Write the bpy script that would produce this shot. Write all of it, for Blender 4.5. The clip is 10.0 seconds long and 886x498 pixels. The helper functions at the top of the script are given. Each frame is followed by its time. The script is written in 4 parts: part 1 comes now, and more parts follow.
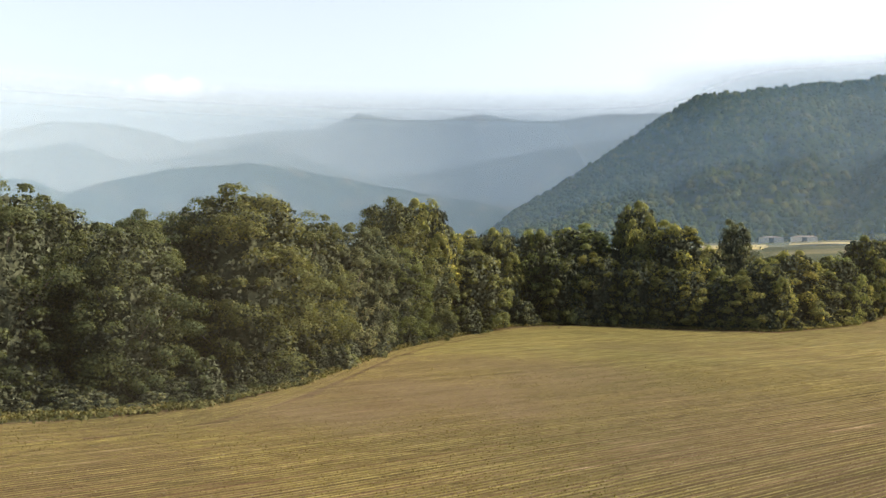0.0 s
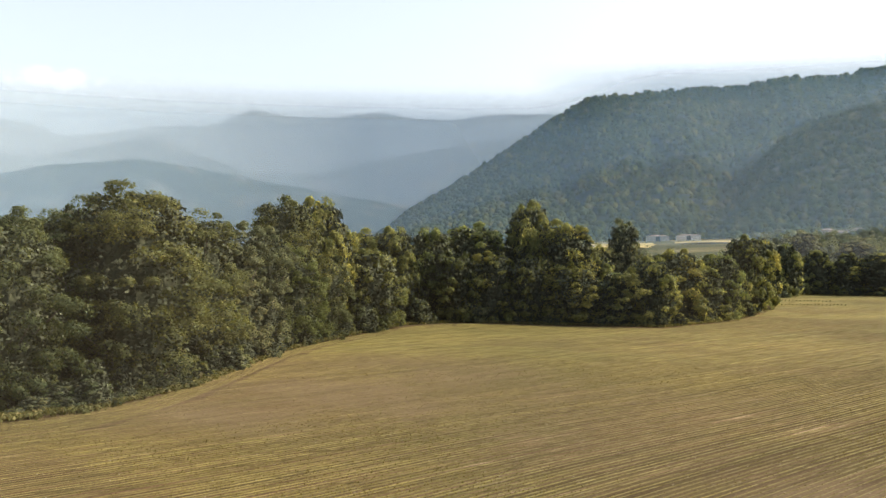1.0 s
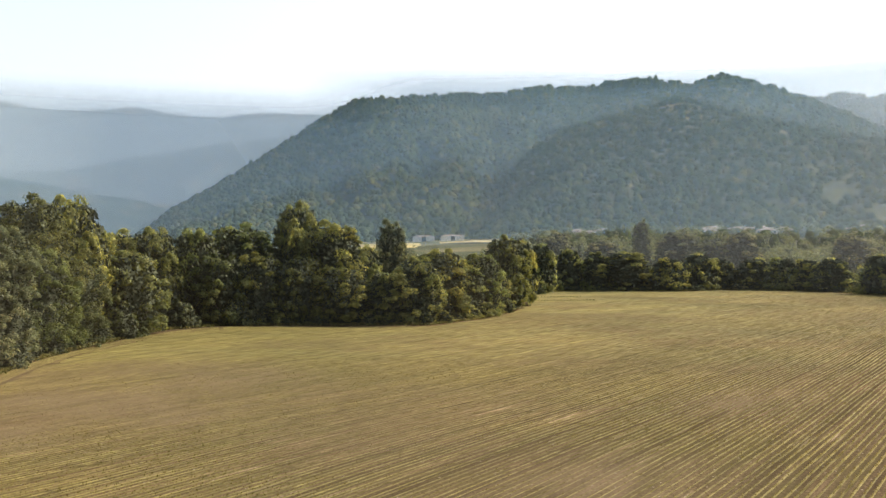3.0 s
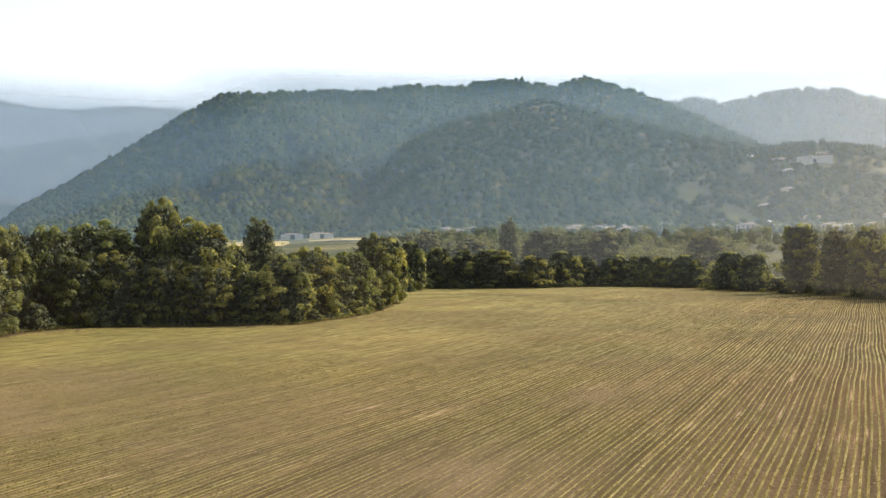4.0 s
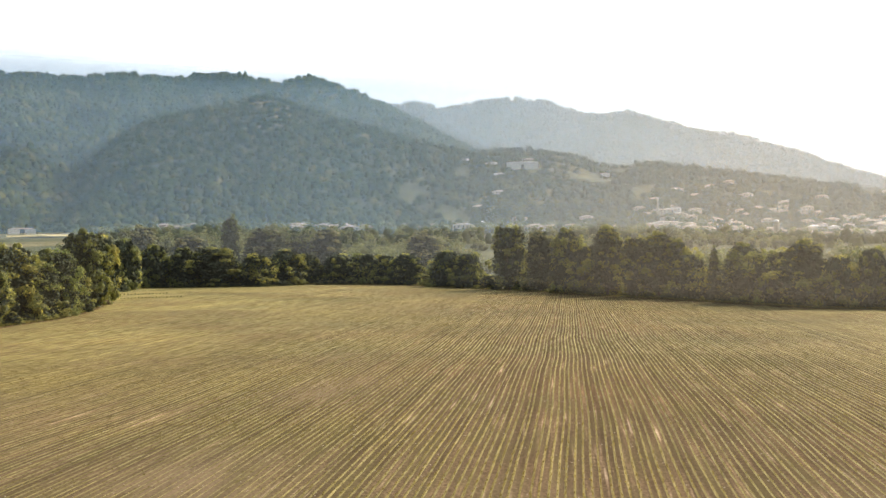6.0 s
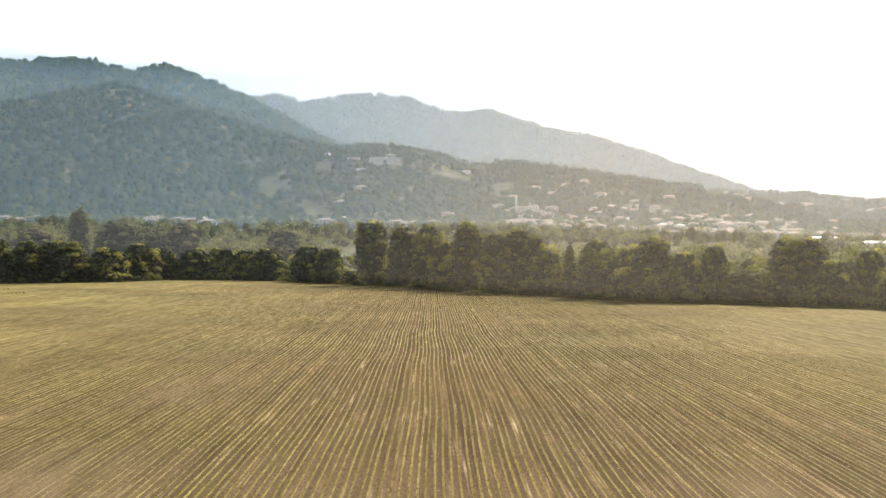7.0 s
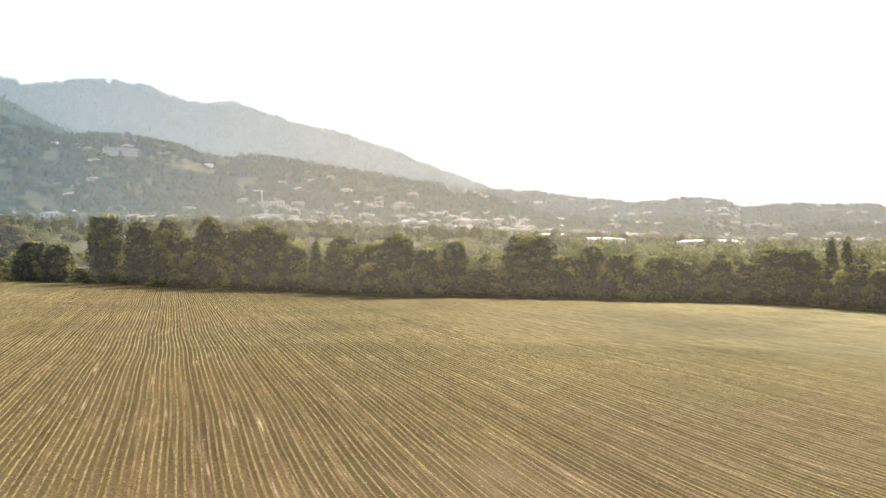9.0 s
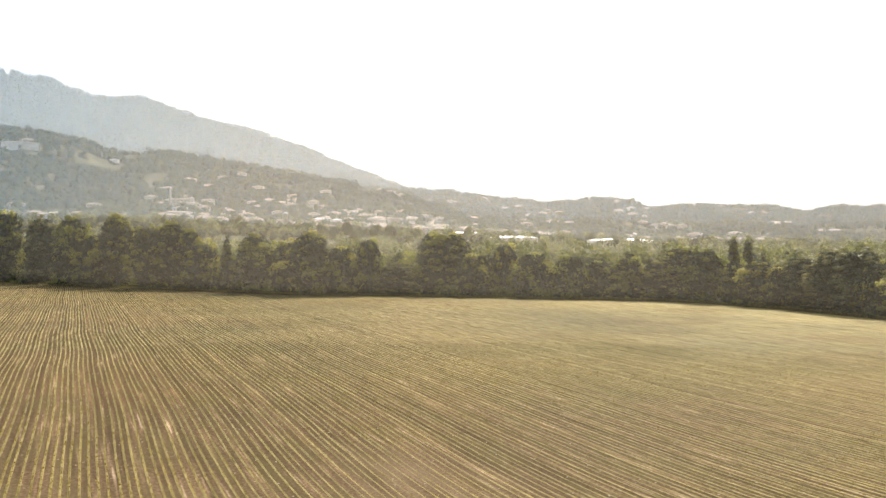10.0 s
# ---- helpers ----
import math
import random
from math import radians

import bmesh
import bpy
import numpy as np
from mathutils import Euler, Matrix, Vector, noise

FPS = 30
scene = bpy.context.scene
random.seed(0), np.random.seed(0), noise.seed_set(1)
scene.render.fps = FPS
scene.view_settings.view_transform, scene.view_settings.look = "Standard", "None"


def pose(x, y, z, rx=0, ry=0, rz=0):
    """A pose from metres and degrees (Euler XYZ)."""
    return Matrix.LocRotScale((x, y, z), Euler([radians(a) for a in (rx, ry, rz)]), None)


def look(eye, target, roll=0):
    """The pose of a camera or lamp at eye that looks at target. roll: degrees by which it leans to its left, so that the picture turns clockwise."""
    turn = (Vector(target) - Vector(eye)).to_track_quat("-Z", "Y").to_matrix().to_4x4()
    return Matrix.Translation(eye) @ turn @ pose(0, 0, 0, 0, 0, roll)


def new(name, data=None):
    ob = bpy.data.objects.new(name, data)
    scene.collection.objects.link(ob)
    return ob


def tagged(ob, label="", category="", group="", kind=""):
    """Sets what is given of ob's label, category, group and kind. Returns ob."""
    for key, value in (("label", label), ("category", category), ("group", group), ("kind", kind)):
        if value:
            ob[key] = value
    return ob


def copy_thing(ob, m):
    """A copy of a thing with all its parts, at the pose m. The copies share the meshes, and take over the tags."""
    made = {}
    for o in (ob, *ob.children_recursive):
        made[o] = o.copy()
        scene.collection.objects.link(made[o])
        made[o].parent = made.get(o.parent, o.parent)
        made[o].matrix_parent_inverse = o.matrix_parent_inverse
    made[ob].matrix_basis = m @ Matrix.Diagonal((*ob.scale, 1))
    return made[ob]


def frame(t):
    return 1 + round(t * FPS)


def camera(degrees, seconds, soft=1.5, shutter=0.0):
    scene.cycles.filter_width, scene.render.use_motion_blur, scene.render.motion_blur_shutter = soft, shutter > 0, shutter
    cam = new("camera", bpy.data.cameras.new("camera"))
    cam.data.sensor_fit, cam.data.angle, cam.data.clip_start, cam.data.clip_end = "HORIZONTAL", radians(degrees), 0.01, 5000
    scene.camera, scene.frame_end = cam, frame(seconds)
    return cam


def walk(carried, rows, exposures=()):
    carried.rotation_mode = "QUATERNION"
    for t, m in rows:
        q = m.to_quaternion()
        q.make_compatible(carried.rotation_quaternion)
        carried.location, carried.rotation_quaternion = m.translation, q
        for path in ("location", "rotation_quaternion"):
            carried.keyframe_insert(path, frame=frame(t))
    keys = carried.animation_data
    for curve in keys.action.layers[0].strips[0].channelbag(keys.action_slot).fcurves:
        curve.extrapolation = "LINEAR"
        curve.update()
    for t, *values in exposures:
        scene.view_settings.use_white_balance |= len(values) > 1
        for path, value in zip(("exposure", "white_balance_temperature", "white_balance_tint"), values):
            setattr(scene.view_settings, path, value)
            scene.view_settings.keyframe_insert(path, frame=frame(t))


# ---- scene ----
EYE = 10.0
cam = camera(51.5, 10.0)
PATH = [
    (0.0, pose(0, 0, EYE, 90.74, -0.40, 50.15)),
    (0.5, pose(0, 0, EYE, 90.67, -0.38, 47.35)),
    (1.0, pose(0, 0, EYE, 90.68, -0.27, 43.65)),
    (1.5, pose(0, 0, EYE, 90.75, -0.12, 39.73)),
    (2.0, pose(0, 0, EYE, 90.79, -0.02, 36.11)),
    (2.5, pose(0, 0, EYE, 90.78, 0.14, 32.83)),
    (2.7, pose(0, 0, EYE, 90.76, 0.18, 31.46)),
    (3.8, pose(0, 0, EYE, 90.58, 0.37, 22.90)),
    (4.0, pose(0, 0, EYE, 90.55, 0.40, 21.18)),
    (4.5, pose(0, 0, EYE, 90.48, 0.49, 16.84)),
    (5.0, pose(0, 0, EYE, 90.51, 0.46, 12.55)),
    (5.5, pose(0, 0, EYE, 90.49, 0.37, 8.32)),
    (5.7, pose(0, 0, EYE, 90.46, 0.31, 6.63)),
    (6.8, pose(0, 0, EYE, 90.07, 0.0, -2.84)),
    (7.0, pose(0, 0, EYE, 90.05, -0.08, -4.54)),
    (7.5, pose(0, 0, EYE, 89.97, -0.28, -8.81)),
    (8.0, pose(0, 0, EYE, 89.95, -0.32, -12.87)),
    (8.5, pose(0, 0, EYE, 89.91, -0.19, -16.77)),
    (9.0, pose(0, 0, EYE, 89.81, -0.06, -20.27)),
    (9.5, pose(0, 0, EYE, 89.65, 0.00, -23.32)),
    (10.0, pose(0, 0, EYE, 89.72, -0.16, -25.64)),
]
walk(cam, PATH, exposures=[(0.0, 1.25), (2.5, 1.33), (4.5, 1.44), (7.5, 1.58), (10.0, 1.64)])

# ---------------------------------------------------------------- light
SUN_BEARING, SUN_HEIGHT = -42.0, 37.0      # bearing counter-clockwise from north (+y)
world = bpy.data.worlds.new("world")
scene.world = world
world.use_nodes = True
wn, wl = world.node_tree.nodes, world.node_tree.links
sky = wn.new("ShaderNodeTexSky")
sky.sky_type = 'NISHITA'
sky.sun_disc = False
sky.sun_elevation = radians(SUN_HEIGHT)
sky.sun_rotation = radians(-SUN_BEARING)
sky.air_density, sky.dust_density, sky.ozone_density = 1.0, 3.5, 1.0
back = wn["Background"]
hazy = wn.new("ShaderNodeHueSaturation")      # thin high haze whitens the blue
hazy.inputs["Hue"].default_value = 0.492
hazy.inputs["Saturation"].default_value, hazy.inputs["Value"].default_value = 0.48, 0.86
wl.new(sky.outputs[0], hazy.inputs["Color"])
# a small faint cumulus low over the far mountains
wtc, wmap, wsep = wn.new("ShaderNodeTexCoord"), wn.new("ShaderNodeMapping"), wn.new("ShaderNodeVectorMath")
wmap.vector_type = 'TEXTURE'
wmap.inputs["Location"].default_value = (-0.906, 0.388, 0.176)
wmap.inputs["Rotation"].default_value = (0, 0, radians(67.0))
wmap.inputs["Scale"].default_value = (0.046, 0.2, 0.012)
wl.new(wtc.outputs["Generated"], wmap.inputs[0])
wsep.operation = 'LENGTH'
wl.new(wmap.outputs[0], wsep.inputs[0])
wno = wn.new("ShaderNodeTexNoise")
wno.inputs["Scale"].default_value, wno.inputs["Detail"].default_value = 60.0, 5.0
wl.new(wtc.outputs["Generated"], wno.inputs["Vector"])
wsum = wn.new("ShaderNodeMath")
wsum.operation = 'MULTIPLY_ADD'
wsum.inputs[1].default_value = -2.6
wl.new(wno.outputs["Fac"], wsum.inputs[0])
wl.new(wsep.outputs["Value"], wsum.inputs[2])
wfall = wn.new("ShaderNodeMapRange")
wfall.inputs["From Min"].default_value, wfall.inputs["From Max"].default_value = -0.2, -0.8
wfall.inputs["To Min"].default_value, wfall.inputs["To Max"].default_value = 0.0, 0.15
wl.new(wsum.outputs[0], wfall.inputs[0])
wmix = wn.new("ShaderNodeMix")
wmix.data_type = 'RGBA'
wl.new(wfall.outputs[0], wmix.inputs["Factor"])
wl.new(hazy.outputs[0], wmix.inputs["A"])
wmix.inputs["B"].default_value = (7.2, 6.9, 6.7, 1)
wl.new(wmix.outputs["Result"], back.inputs[0])
back.inputs[1].default_value = 0.15

sun_data = bpy.data.lights.new("sun", 'SUN')
sun_data.energy, sun_data.angle, sun_data.color = 2.85, radians(0.55), (1.0, 0.86, 0.66)
sun = new("sun", sun_data)
sb, sh = radians(SUN_BEARING), radians(SUN_HEIGHT)
sun.matrix_world = look((-math.sin(sb) * math.cos(sh) * 900, math.cos(sb) * math.cos(sh) * 900, math.sin(sh) * 900), (0, 0, 0))

# ---------------------------------------------------------------- small helpers
rng = np.random.default_rng(11)


def at(bearing, dist):
    b = np.radians(bearing)
    return -np.sin(b) * dist, np.cos(b) * dist


def fast_mesh(name, verts, faces, smooth=False):
    """A mesh from an array of corners and an array of faces with the same number of corners each."""
    me = bpy.data.meshes.new(name)
    verts, faces = np.asarray(verts, np.float32), np.asarray(faces, np.int32)
    n, k = faces.shape
    me.vertices.add(len(verts))
    me.vertices.foreach_set("co", verts.ravel())
    me.loops.add(n * k)
    me.loops.foreach_set("vertex_index", faces.ravel())
    me.polygons.add(n)
    me.polygons.foreach_set("loop_start", np.arange(n, dtype=np.int32) * k)
    me.polygons.foreach_set("use_smooth", np.full(n, smooth))
    me.update(calc_edges=True)
    return me


def grid_faces(nu, nv):
    i = np.arange(nu - 1)[:, None] * nv + np.arange(nv - 1)[None, :]
    return np.stack([i, i + nv, i + nv + 1, i + 1], -1).reshape(-1, 4)


def part(name, me, material, parent, label=""):
    ob = new(name, me)
    if material and not me.materials:
        me.materials.append(material)
    ob.parent = parent
    return tagged(ob, label)


def bm_mesh(name, bm):
    me = bpy.data.meshes.new(name)
    bm.to_mesh(me)
    bm.free()
    return me


def ico(sub):
    bm = bmesh.new()
    bmesh.ops.create_icosphere(bm, subdivisions=sub, radius=1)
    v = np.array([x.co[:] for x in bm.verts])
    f = np.array([[x.index for x in y.verts] for y in bm.faces])
    bm.free()
    return v, f


ICO2 = ico(2)


def join(pieces):
    vs, fs, o = [], [], 0
    for v, f in pieces:
        vs.append(v)
        fs.append(f + o)
        o += len(v)
    return np.concatenate(vs), np.concatenate(fs)


# smooth value noise on arrays, for land forms and scatter
LATTICE = rng.random((256, 256))


def vnoise(x, y, octaves=4, gain=0.5):
    x, y = np.asarray(x, float), np.asarray(y, float)
    out, amp, tot = 0.0, 1.0, 0.0
    for o in range(octaves):
        xi, yi = np.floor(x).astype(int), np.floor(y).astype(int)
        fx, fy = x - xi, y - yi
        fx, fy = fx * fx * (3 - 2 * fx), fy * fy * (3 - 2 * fy)
        a, b = LATTICE[xi % 256, yi % 256], LATTICE[(xi + 1) % 256, yi % 256]
        c, d = LATTICE[xi % 256, (yi + 1) % 256], LATTICE[(xi + 1) % 256, (yi + 1) % 256]
        out = out + amp * ((a * (1 - fx) + b * fx) * (1 - fy) + (c * (1 - fx) + d * fx) * fy)
        tot += amp
        amp *= gain
        x, y = x * 2.03 + 17.3, y * 2.03 + 5.7
    return out / tot


def smooth01(x):
    x = np.clip(x, 0, 1)
    return x * x * (3 - 2 * x)


# ---------------------------------------------------------------- materials
def material(name):
    m = bpy.data.materials.new(name)
    m.use_nodes = True
    return m, m.node_tree.nodes, m.node_tree.links, m.node_tree.nodes["Principled BSDF"]


def ramp(nodes, links, fac, stops):
    r = nodes.new("ShaderNodeValToRGB")
    el = r.color_ramp.elements
    while len(el) < len(stops):
        el.new(0.5)
    for e, (p, c) in zip(el, stops):
        e.position, e.color = p, (*c, 1)
    links.new(fac, r.inputs[0])
    return r.outputs[0]


def tex_noise(nodes, links, coord, scale, detail=4.0, stretch=None, turn=0.0):
    n = nodes.new("ShaderNodeTexNoise")
    n.inputs["Scale"].default_value, n.inputs["Detail"].default_value = scale, detail
    if stretch:
        mp = nodes.new("ShaderNodeMapping")
        mp.inputs["Rotation"].default_value = (0, 0, turn)
        mp2 = nodes.new("ShaderNodeMapping")
        mp2.inputs["Scale"].default_value = stretch
        links.new(coord, mp.inputs[0])
        links.new(mp.outputs[0], mp2.inputs[0])
        coord = mp2.outputs[0]
    links.new(coord, n.inputs["Vector"])
    return n.outputs["Fac"]


def mix(nodes, links, fac, a, b, kind='MIX'):
    m = nodes.new("ShaderNodeMix")
    m.data_type, m.blend_type = 'RGBA', kind
    for sock, v in ((m.inputs["Factor"], fac), (m.inputs["A"], a), (m.inputs["B"], b)):
        if isinstance(v, (int, float)):
            sock.default_value = v
        elif isinstance(v, tuple):
            sock.default_value = (*v, 1)
        else:
            links.new(v, sock)
    return m.outputs["Result"]


def leaf_material(name, dark, light, gold, translucent=0.3, big=0.12, glow=(1.5, 1.35, 0.6), rough=0.62, gloss=0.07, fine=0.0, sheen=(1, 1, 1)):
    """Foliage: each leaf cluster a little different, each plant too, with a soft drift through the crown."""
    m, n, l, p = material(name)
    geo, info, tc = n.new("ShaderNodeNewGeometry"), n.new("ShaderNodeObjectInfo"), n.new("ShaderNodeTexCoord")
    base = ramp(n, l, geo.outputs["Random Per Island"], [(0.0, dark), (0.75, light), (1.0, gold)])
    drift = tex_noise(n, l, geo.outputs["Position"], big, 3)
    base = mix(n, l, 0.75, base, ramp(n, l, drift, [(0.3, (0.55, 0.62, 0.55)), (0.7, (1.25, 1.15, 0.95))]), 'MULTIPLY')
    base = mix(n, l, 0.8, base, ramp(n, l, info.outputs["Random"], [(0.0, (0.74, 0.84, 0.84)), (0.5, (1.0, 1.0, 1.0)), (1.0, (1.22, 1.13, 0.90))]), 'MULTIPLY')
    if fine:                                # single plants and bare spots along a row
        base = mix(n, l, 0.5, base, ramp(n, l, tex_noise(n, l, geo.outputs["Position"], fine, 5), [(0.3, (0.5, 0.48, 0.46)), (0.5, (1.0, 1.0, 1.0)), (0.72, (1.5, 1.5, 1.4))]), 'MULTIPLY')
    l.new(base, p.inputs["Base Color"])
    p.inputs["Roughness"].default_value = rough
    p.inputs["Specular IOR Level"].default_value = gloss
    p.inputs["Specular Tint"].default_value = (*sheen, 1)
    tr, mx = n.new("ShaderNodeBsdfTranslucent"), n.new("ShaderNodeMixShader")
    l.new(mix(n, l, 1.0, base, glow, 'MULTIPLY'), tr.inputs[0])
    mx.inputs[0].default_value = translucent
    l.new(p.outputs[0], mx.inputs[1])
    l.new(tr.outputs[0], mx.inputs[2])
    l.new(mx.outputs[0], n["Material Output"].inputs[0])
    return m


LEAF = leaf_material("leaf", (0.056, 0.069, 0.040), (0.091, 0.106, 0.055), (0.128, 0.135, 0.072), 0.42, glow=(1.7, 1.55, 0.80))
# brighter copy of leaf: the sun's backlight on the farther trees, put into colour
LEAF_BACKLIT = leaf_material("leaf_backlit", (0.098, 0.115, 0.062), (0.152, 0.170, 0.085), (0.200, 0.203, 0.100), 0.60, glow=(1.95, 1.74, 0.88))
LEAF_GOLD = leaf_material("leaf_gold", (0.090, 0.104, 0.048), (0.134, 0.148, 0.067), (0.174, 0.176, 0.085), 0.46, glow=(1.7, 1.55, 0.75))
LEAF_PALE = leaf_material("leaf_pale", (0.080, 0.095, 0.060), (0.135, 0.149, 0.095), (0.178, 0.175, 0.113), 0.44, glow=(1.7, 1.48, 0.85))
CROP = leaf_material("crop_leaf", (0.125, 0.106, 0.046), (0.16, 0.135, 0.058), (0.20, 0.168, 0.074), 0.5, 0.035, (1.35, 1.18, 0.8), 1.0, 0.0)
ROW = leaf_material("crop_row", (0.142, 0.111, 0.043), (0.186, 0.146, 0.056), (0.226, 0.176, 0.072), 0.0, 0.035, rough=0.75, gloss=0.07, fine=8.0, sheen=(1.0, 0.72, 0.30))
VERGE = leaf_material("verge_leaf", (0.09, 0.09, 0.04), (0.15, 0.14, 0.06), (0.25, 0.20, 0.11), 0.35, 0.2)
WOODLAND = leaf_material("far_foliage", (0.019, 0.030, 0.017), (0.032, 0.043, 0.020), (0.058, 0.060, 0.025), 0.0, 0.007, rough=1.0, gloss=0.0)
# darker leaf colour that holds the shade inside the crowns
INNER_SHADE, _n, _l, _p = material("inner_foliage")
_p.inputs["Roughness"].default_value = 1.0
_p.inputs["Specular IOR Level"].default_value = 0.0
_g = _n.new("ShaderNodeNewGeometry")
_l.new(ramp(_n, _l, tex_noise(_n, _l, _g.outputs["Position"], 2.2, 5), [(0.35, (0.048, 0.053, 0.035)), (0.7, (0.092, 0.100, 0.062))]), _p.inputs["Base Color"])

BARK, _n, _l, _p = material("bark")
_t = _n.new("ShaderNodeTexCoord")
_l.new(ramp(_n, _l, tex_noise(_n, _l, _t.outputs["Object"], 3.0, 8, (6, 6, 0.8)), [(0.25, (0.045, 0.035, 0.026)), (0.75, (0.19, 0.16, 0.125))]), _p.inputs["Base Color"])
_p.inputs["Roughness"].default_value = 0.9

ROW_TURN = radians(3.7)       # the rows run a little east of north


def field_material():
    m, n, l, p = material("tilled_soil")
    tc = n.new("ShaderNodeTexCoord")
    obj = tc.outputs["Object"]
    clods = tex_noise(n, l, obj, 7.0, 6)
    soil = ramp(n, l, clods, [(0.25, (0.043, 0.031, 0.0195)), (0.5, (0.076, 0.054, 0.034)), (0.8, (0.136, 0.099, 0.066))])
    streak = tex_noise(n, l, obj, 1.0, 4, (3.4, 0.12, 1), ROW_TURN)
    soil = mix(n, l, 0.85, soil, ramp(n, l, streak, [(0.3, (0.72, 0.72, 0.68)), (0.56, (1, 1, 1)), (0.64, (1.5, 1.48, 1.46)), (0.71, (3.3, 3.6, 4.1))]), 'MULTIPLY')
    lanes = tex_noise(n, l, obj, 1.0, 3, (1.1, 0.012, 1), ROW_TURN)     # some lanes between the rows are barer than others
    soil = mix(n, l, 0.9, soil, ramp(n, l, lanes, [(0.34, (0.74, 0.74, 0.75)), (0.5, (1, 1, 1)), (0.64, (1.32, 1.30, 1.27))]), 'MULTIPLY')
    large = tex_noise(n, l, obj, 0.022, 4)
    soil = mix(n, l, 0.9, soil, ramp(n, l, large, [(0.35, (0.75, 0.85, 0.62)), (0.5, (1, 1, 0.95)), (0.68, (1.2, 1.08, 0.95))]), 'MULTIPLY')
    weeds = tex_noise(n, l, obj, 1.0, 6, (0.9, 0.16, 1), ROW_TURN)
    soil = mix(n, l, ramp(n, l, weeds, [(0.46, (0, 0, 0)), (0.64, (0.45, 0.45, 0.45))]), soil, (0.070, 0.060, 0.026))
    worn = n.new("ShaderNodeAttribute")     # dry, pale ground where the crop failed
    worn.attribute_name = "bare"
    patchy = mix(n, l, 1.0, worn.outputs["Color"], ramp(n, l, tex_noise(n, l, obj, 1.0, 5, (0.8, 0.16, 1), ROW_TURN), [(0.32, (0.15, 0.15, 0.15)), (0.62, (1, 1, 1))]), 'MULTIPLY')
    soil = mix(n, l, patchy, soil, mix(n, l, 0.6, (0.125, 0.092, 0.058), ramp(n, l, clods, [(0.3, (0.6, 0.6, 0.6)), (0.7, (1.2, 1.2, 1.2))]), 'MULTIPLY'))
    pebbles = n.new("ShaderNodeTexVoronoi")  # scattered pale stones
    pebbles.inputs["Scale"].default_value = 1.6
    l.new(obj, pebbles.inputs["Vector"])
    soil = mix(n, l, ramp(n, l, pebbles.outputs["Distance"], [(0.06, (1, 1, 1)), (0.09, (0, 0, 0))]), soil, (0.24, 0.21, 0.17))
    l.new(soil, p.inputs["Base Color"])
    p.inputs["Roughness"].default_value = 0.85
    p.inputs["Specular IOR Level"].default_value = 0.0
    b = n.new("ShaderNodeBump")
    b.inputs["Strength"].default_value, b.inputs["Distance"].default_value = 0.8, 0.08
    l.new(tex_noise(n, l, obj, 5.0, 8), b.inputs["Height"])
    l.new(b.outputs[0], p.inputs["Normal"])
    return m


SOIL = field_material()


def land_material(name, stops, scale, fine, terraced=False):
    m, n, l, p = material(name)
    g = n.new("ShaderNodeNewGeometry")
    pos = g.outputs["Position"]
    c = ramp(n, l, tex_noise(n, l, pos, scale, 5), stops)
    c = mix(n, l, 0.7, c, ramp(n, l, tex_noise(n, l, pos, fine, 6), [(0.3, (0.65, 0.68, 0.65)), (0.7, (1.25, 1.22, 1.2))]), 'MULTIPLY')
    if terraced:                            # vine terraces follow the slope's levels
        sp, wob = n.new("ShaderNodeSeparateXYZ"), n.new("ShaderNodeMath")
        l.new(pos, sp.inputs[0])
        wob.operation = 'MULTIPLY_ADD'
        wob.inputs[1].default_value = 22.0
        l.new(tex_noise(n, l, pos, 0.006, 3), wob.inputs[0])
        l.new(sp.outputs["Z"], wob.inputs[2])
        wav = n.new("ShaderNodeMath")
        wav.operation = 'PINGPONG'
        wav.inputs[1].default_value = 4.5
        l.new(wob.outputs[0], wav.inputs[0])
        c = mix(n, l, 0.8, c, ramp(n, l, wav.outputs[0], [(0.0, (0.55, 0.62, 0.6)), (0.5, (1, 1, 1)), (1.0, (1.7, 1.5, 1.0))]), 'MULTIPLY')
    l.new(c, p.inputs["Base Color"])
    p.inputs["Roughness"].default_value = 0.95
    p.inputs["Specular IOR Level"].default_value = 0.1
    b = n.new("ShaderNodeBump")
    b.inputs["Strength"].default_value, b.inputs["Distance"].default_value = 0.7, 0.35 / fine
    l.new(tex_noise(n, l, pos, fine, 6), b.inputs["Height"])
    l.new(b.outputs[0], p.inputs["Normal"])
    return m


MEADOW = land_material("meadow", [(0.35, (0.028, 0.036, 0.016)), (0.54, (0.05, 0.055, 0.024)), (0.68, (0.12, 0.105, 0.05))], 0.014, 0.4)
WOODED = land_material("wooded_slope", [(0.35, (0.009, 0.016, 0.009)), (0.55, (0.013, 0.021, 0.011)), (0.72, (0.022, 0.026, 0.012))], 0.006, 0.09)
TERRACES = land_material("terraced_slope", [(0.42, (0.016, 0.024, 0.011)), (0.58, (0.027, 0.034, 0.014)), (0.70, (0.070, 0.062, 0.023))], 0.010, 0.12, True)
STUBBLE = land_material("stubble", [(0.35, (0.22, 0.18, 0.07)), (0.55, (0.32, 0.26, 0.11)), (0.7, (0.40, 0.33, 0.16))], 0.02, 0.3)
ROCKY = land_material("far_slope", [(0.4, (0.016, 0.025, 0.016)), (0.56, (0.030, 0.038, 0.021)), (0.68, (0.105, 0.100, 0.085))], 0.012, 0.03)

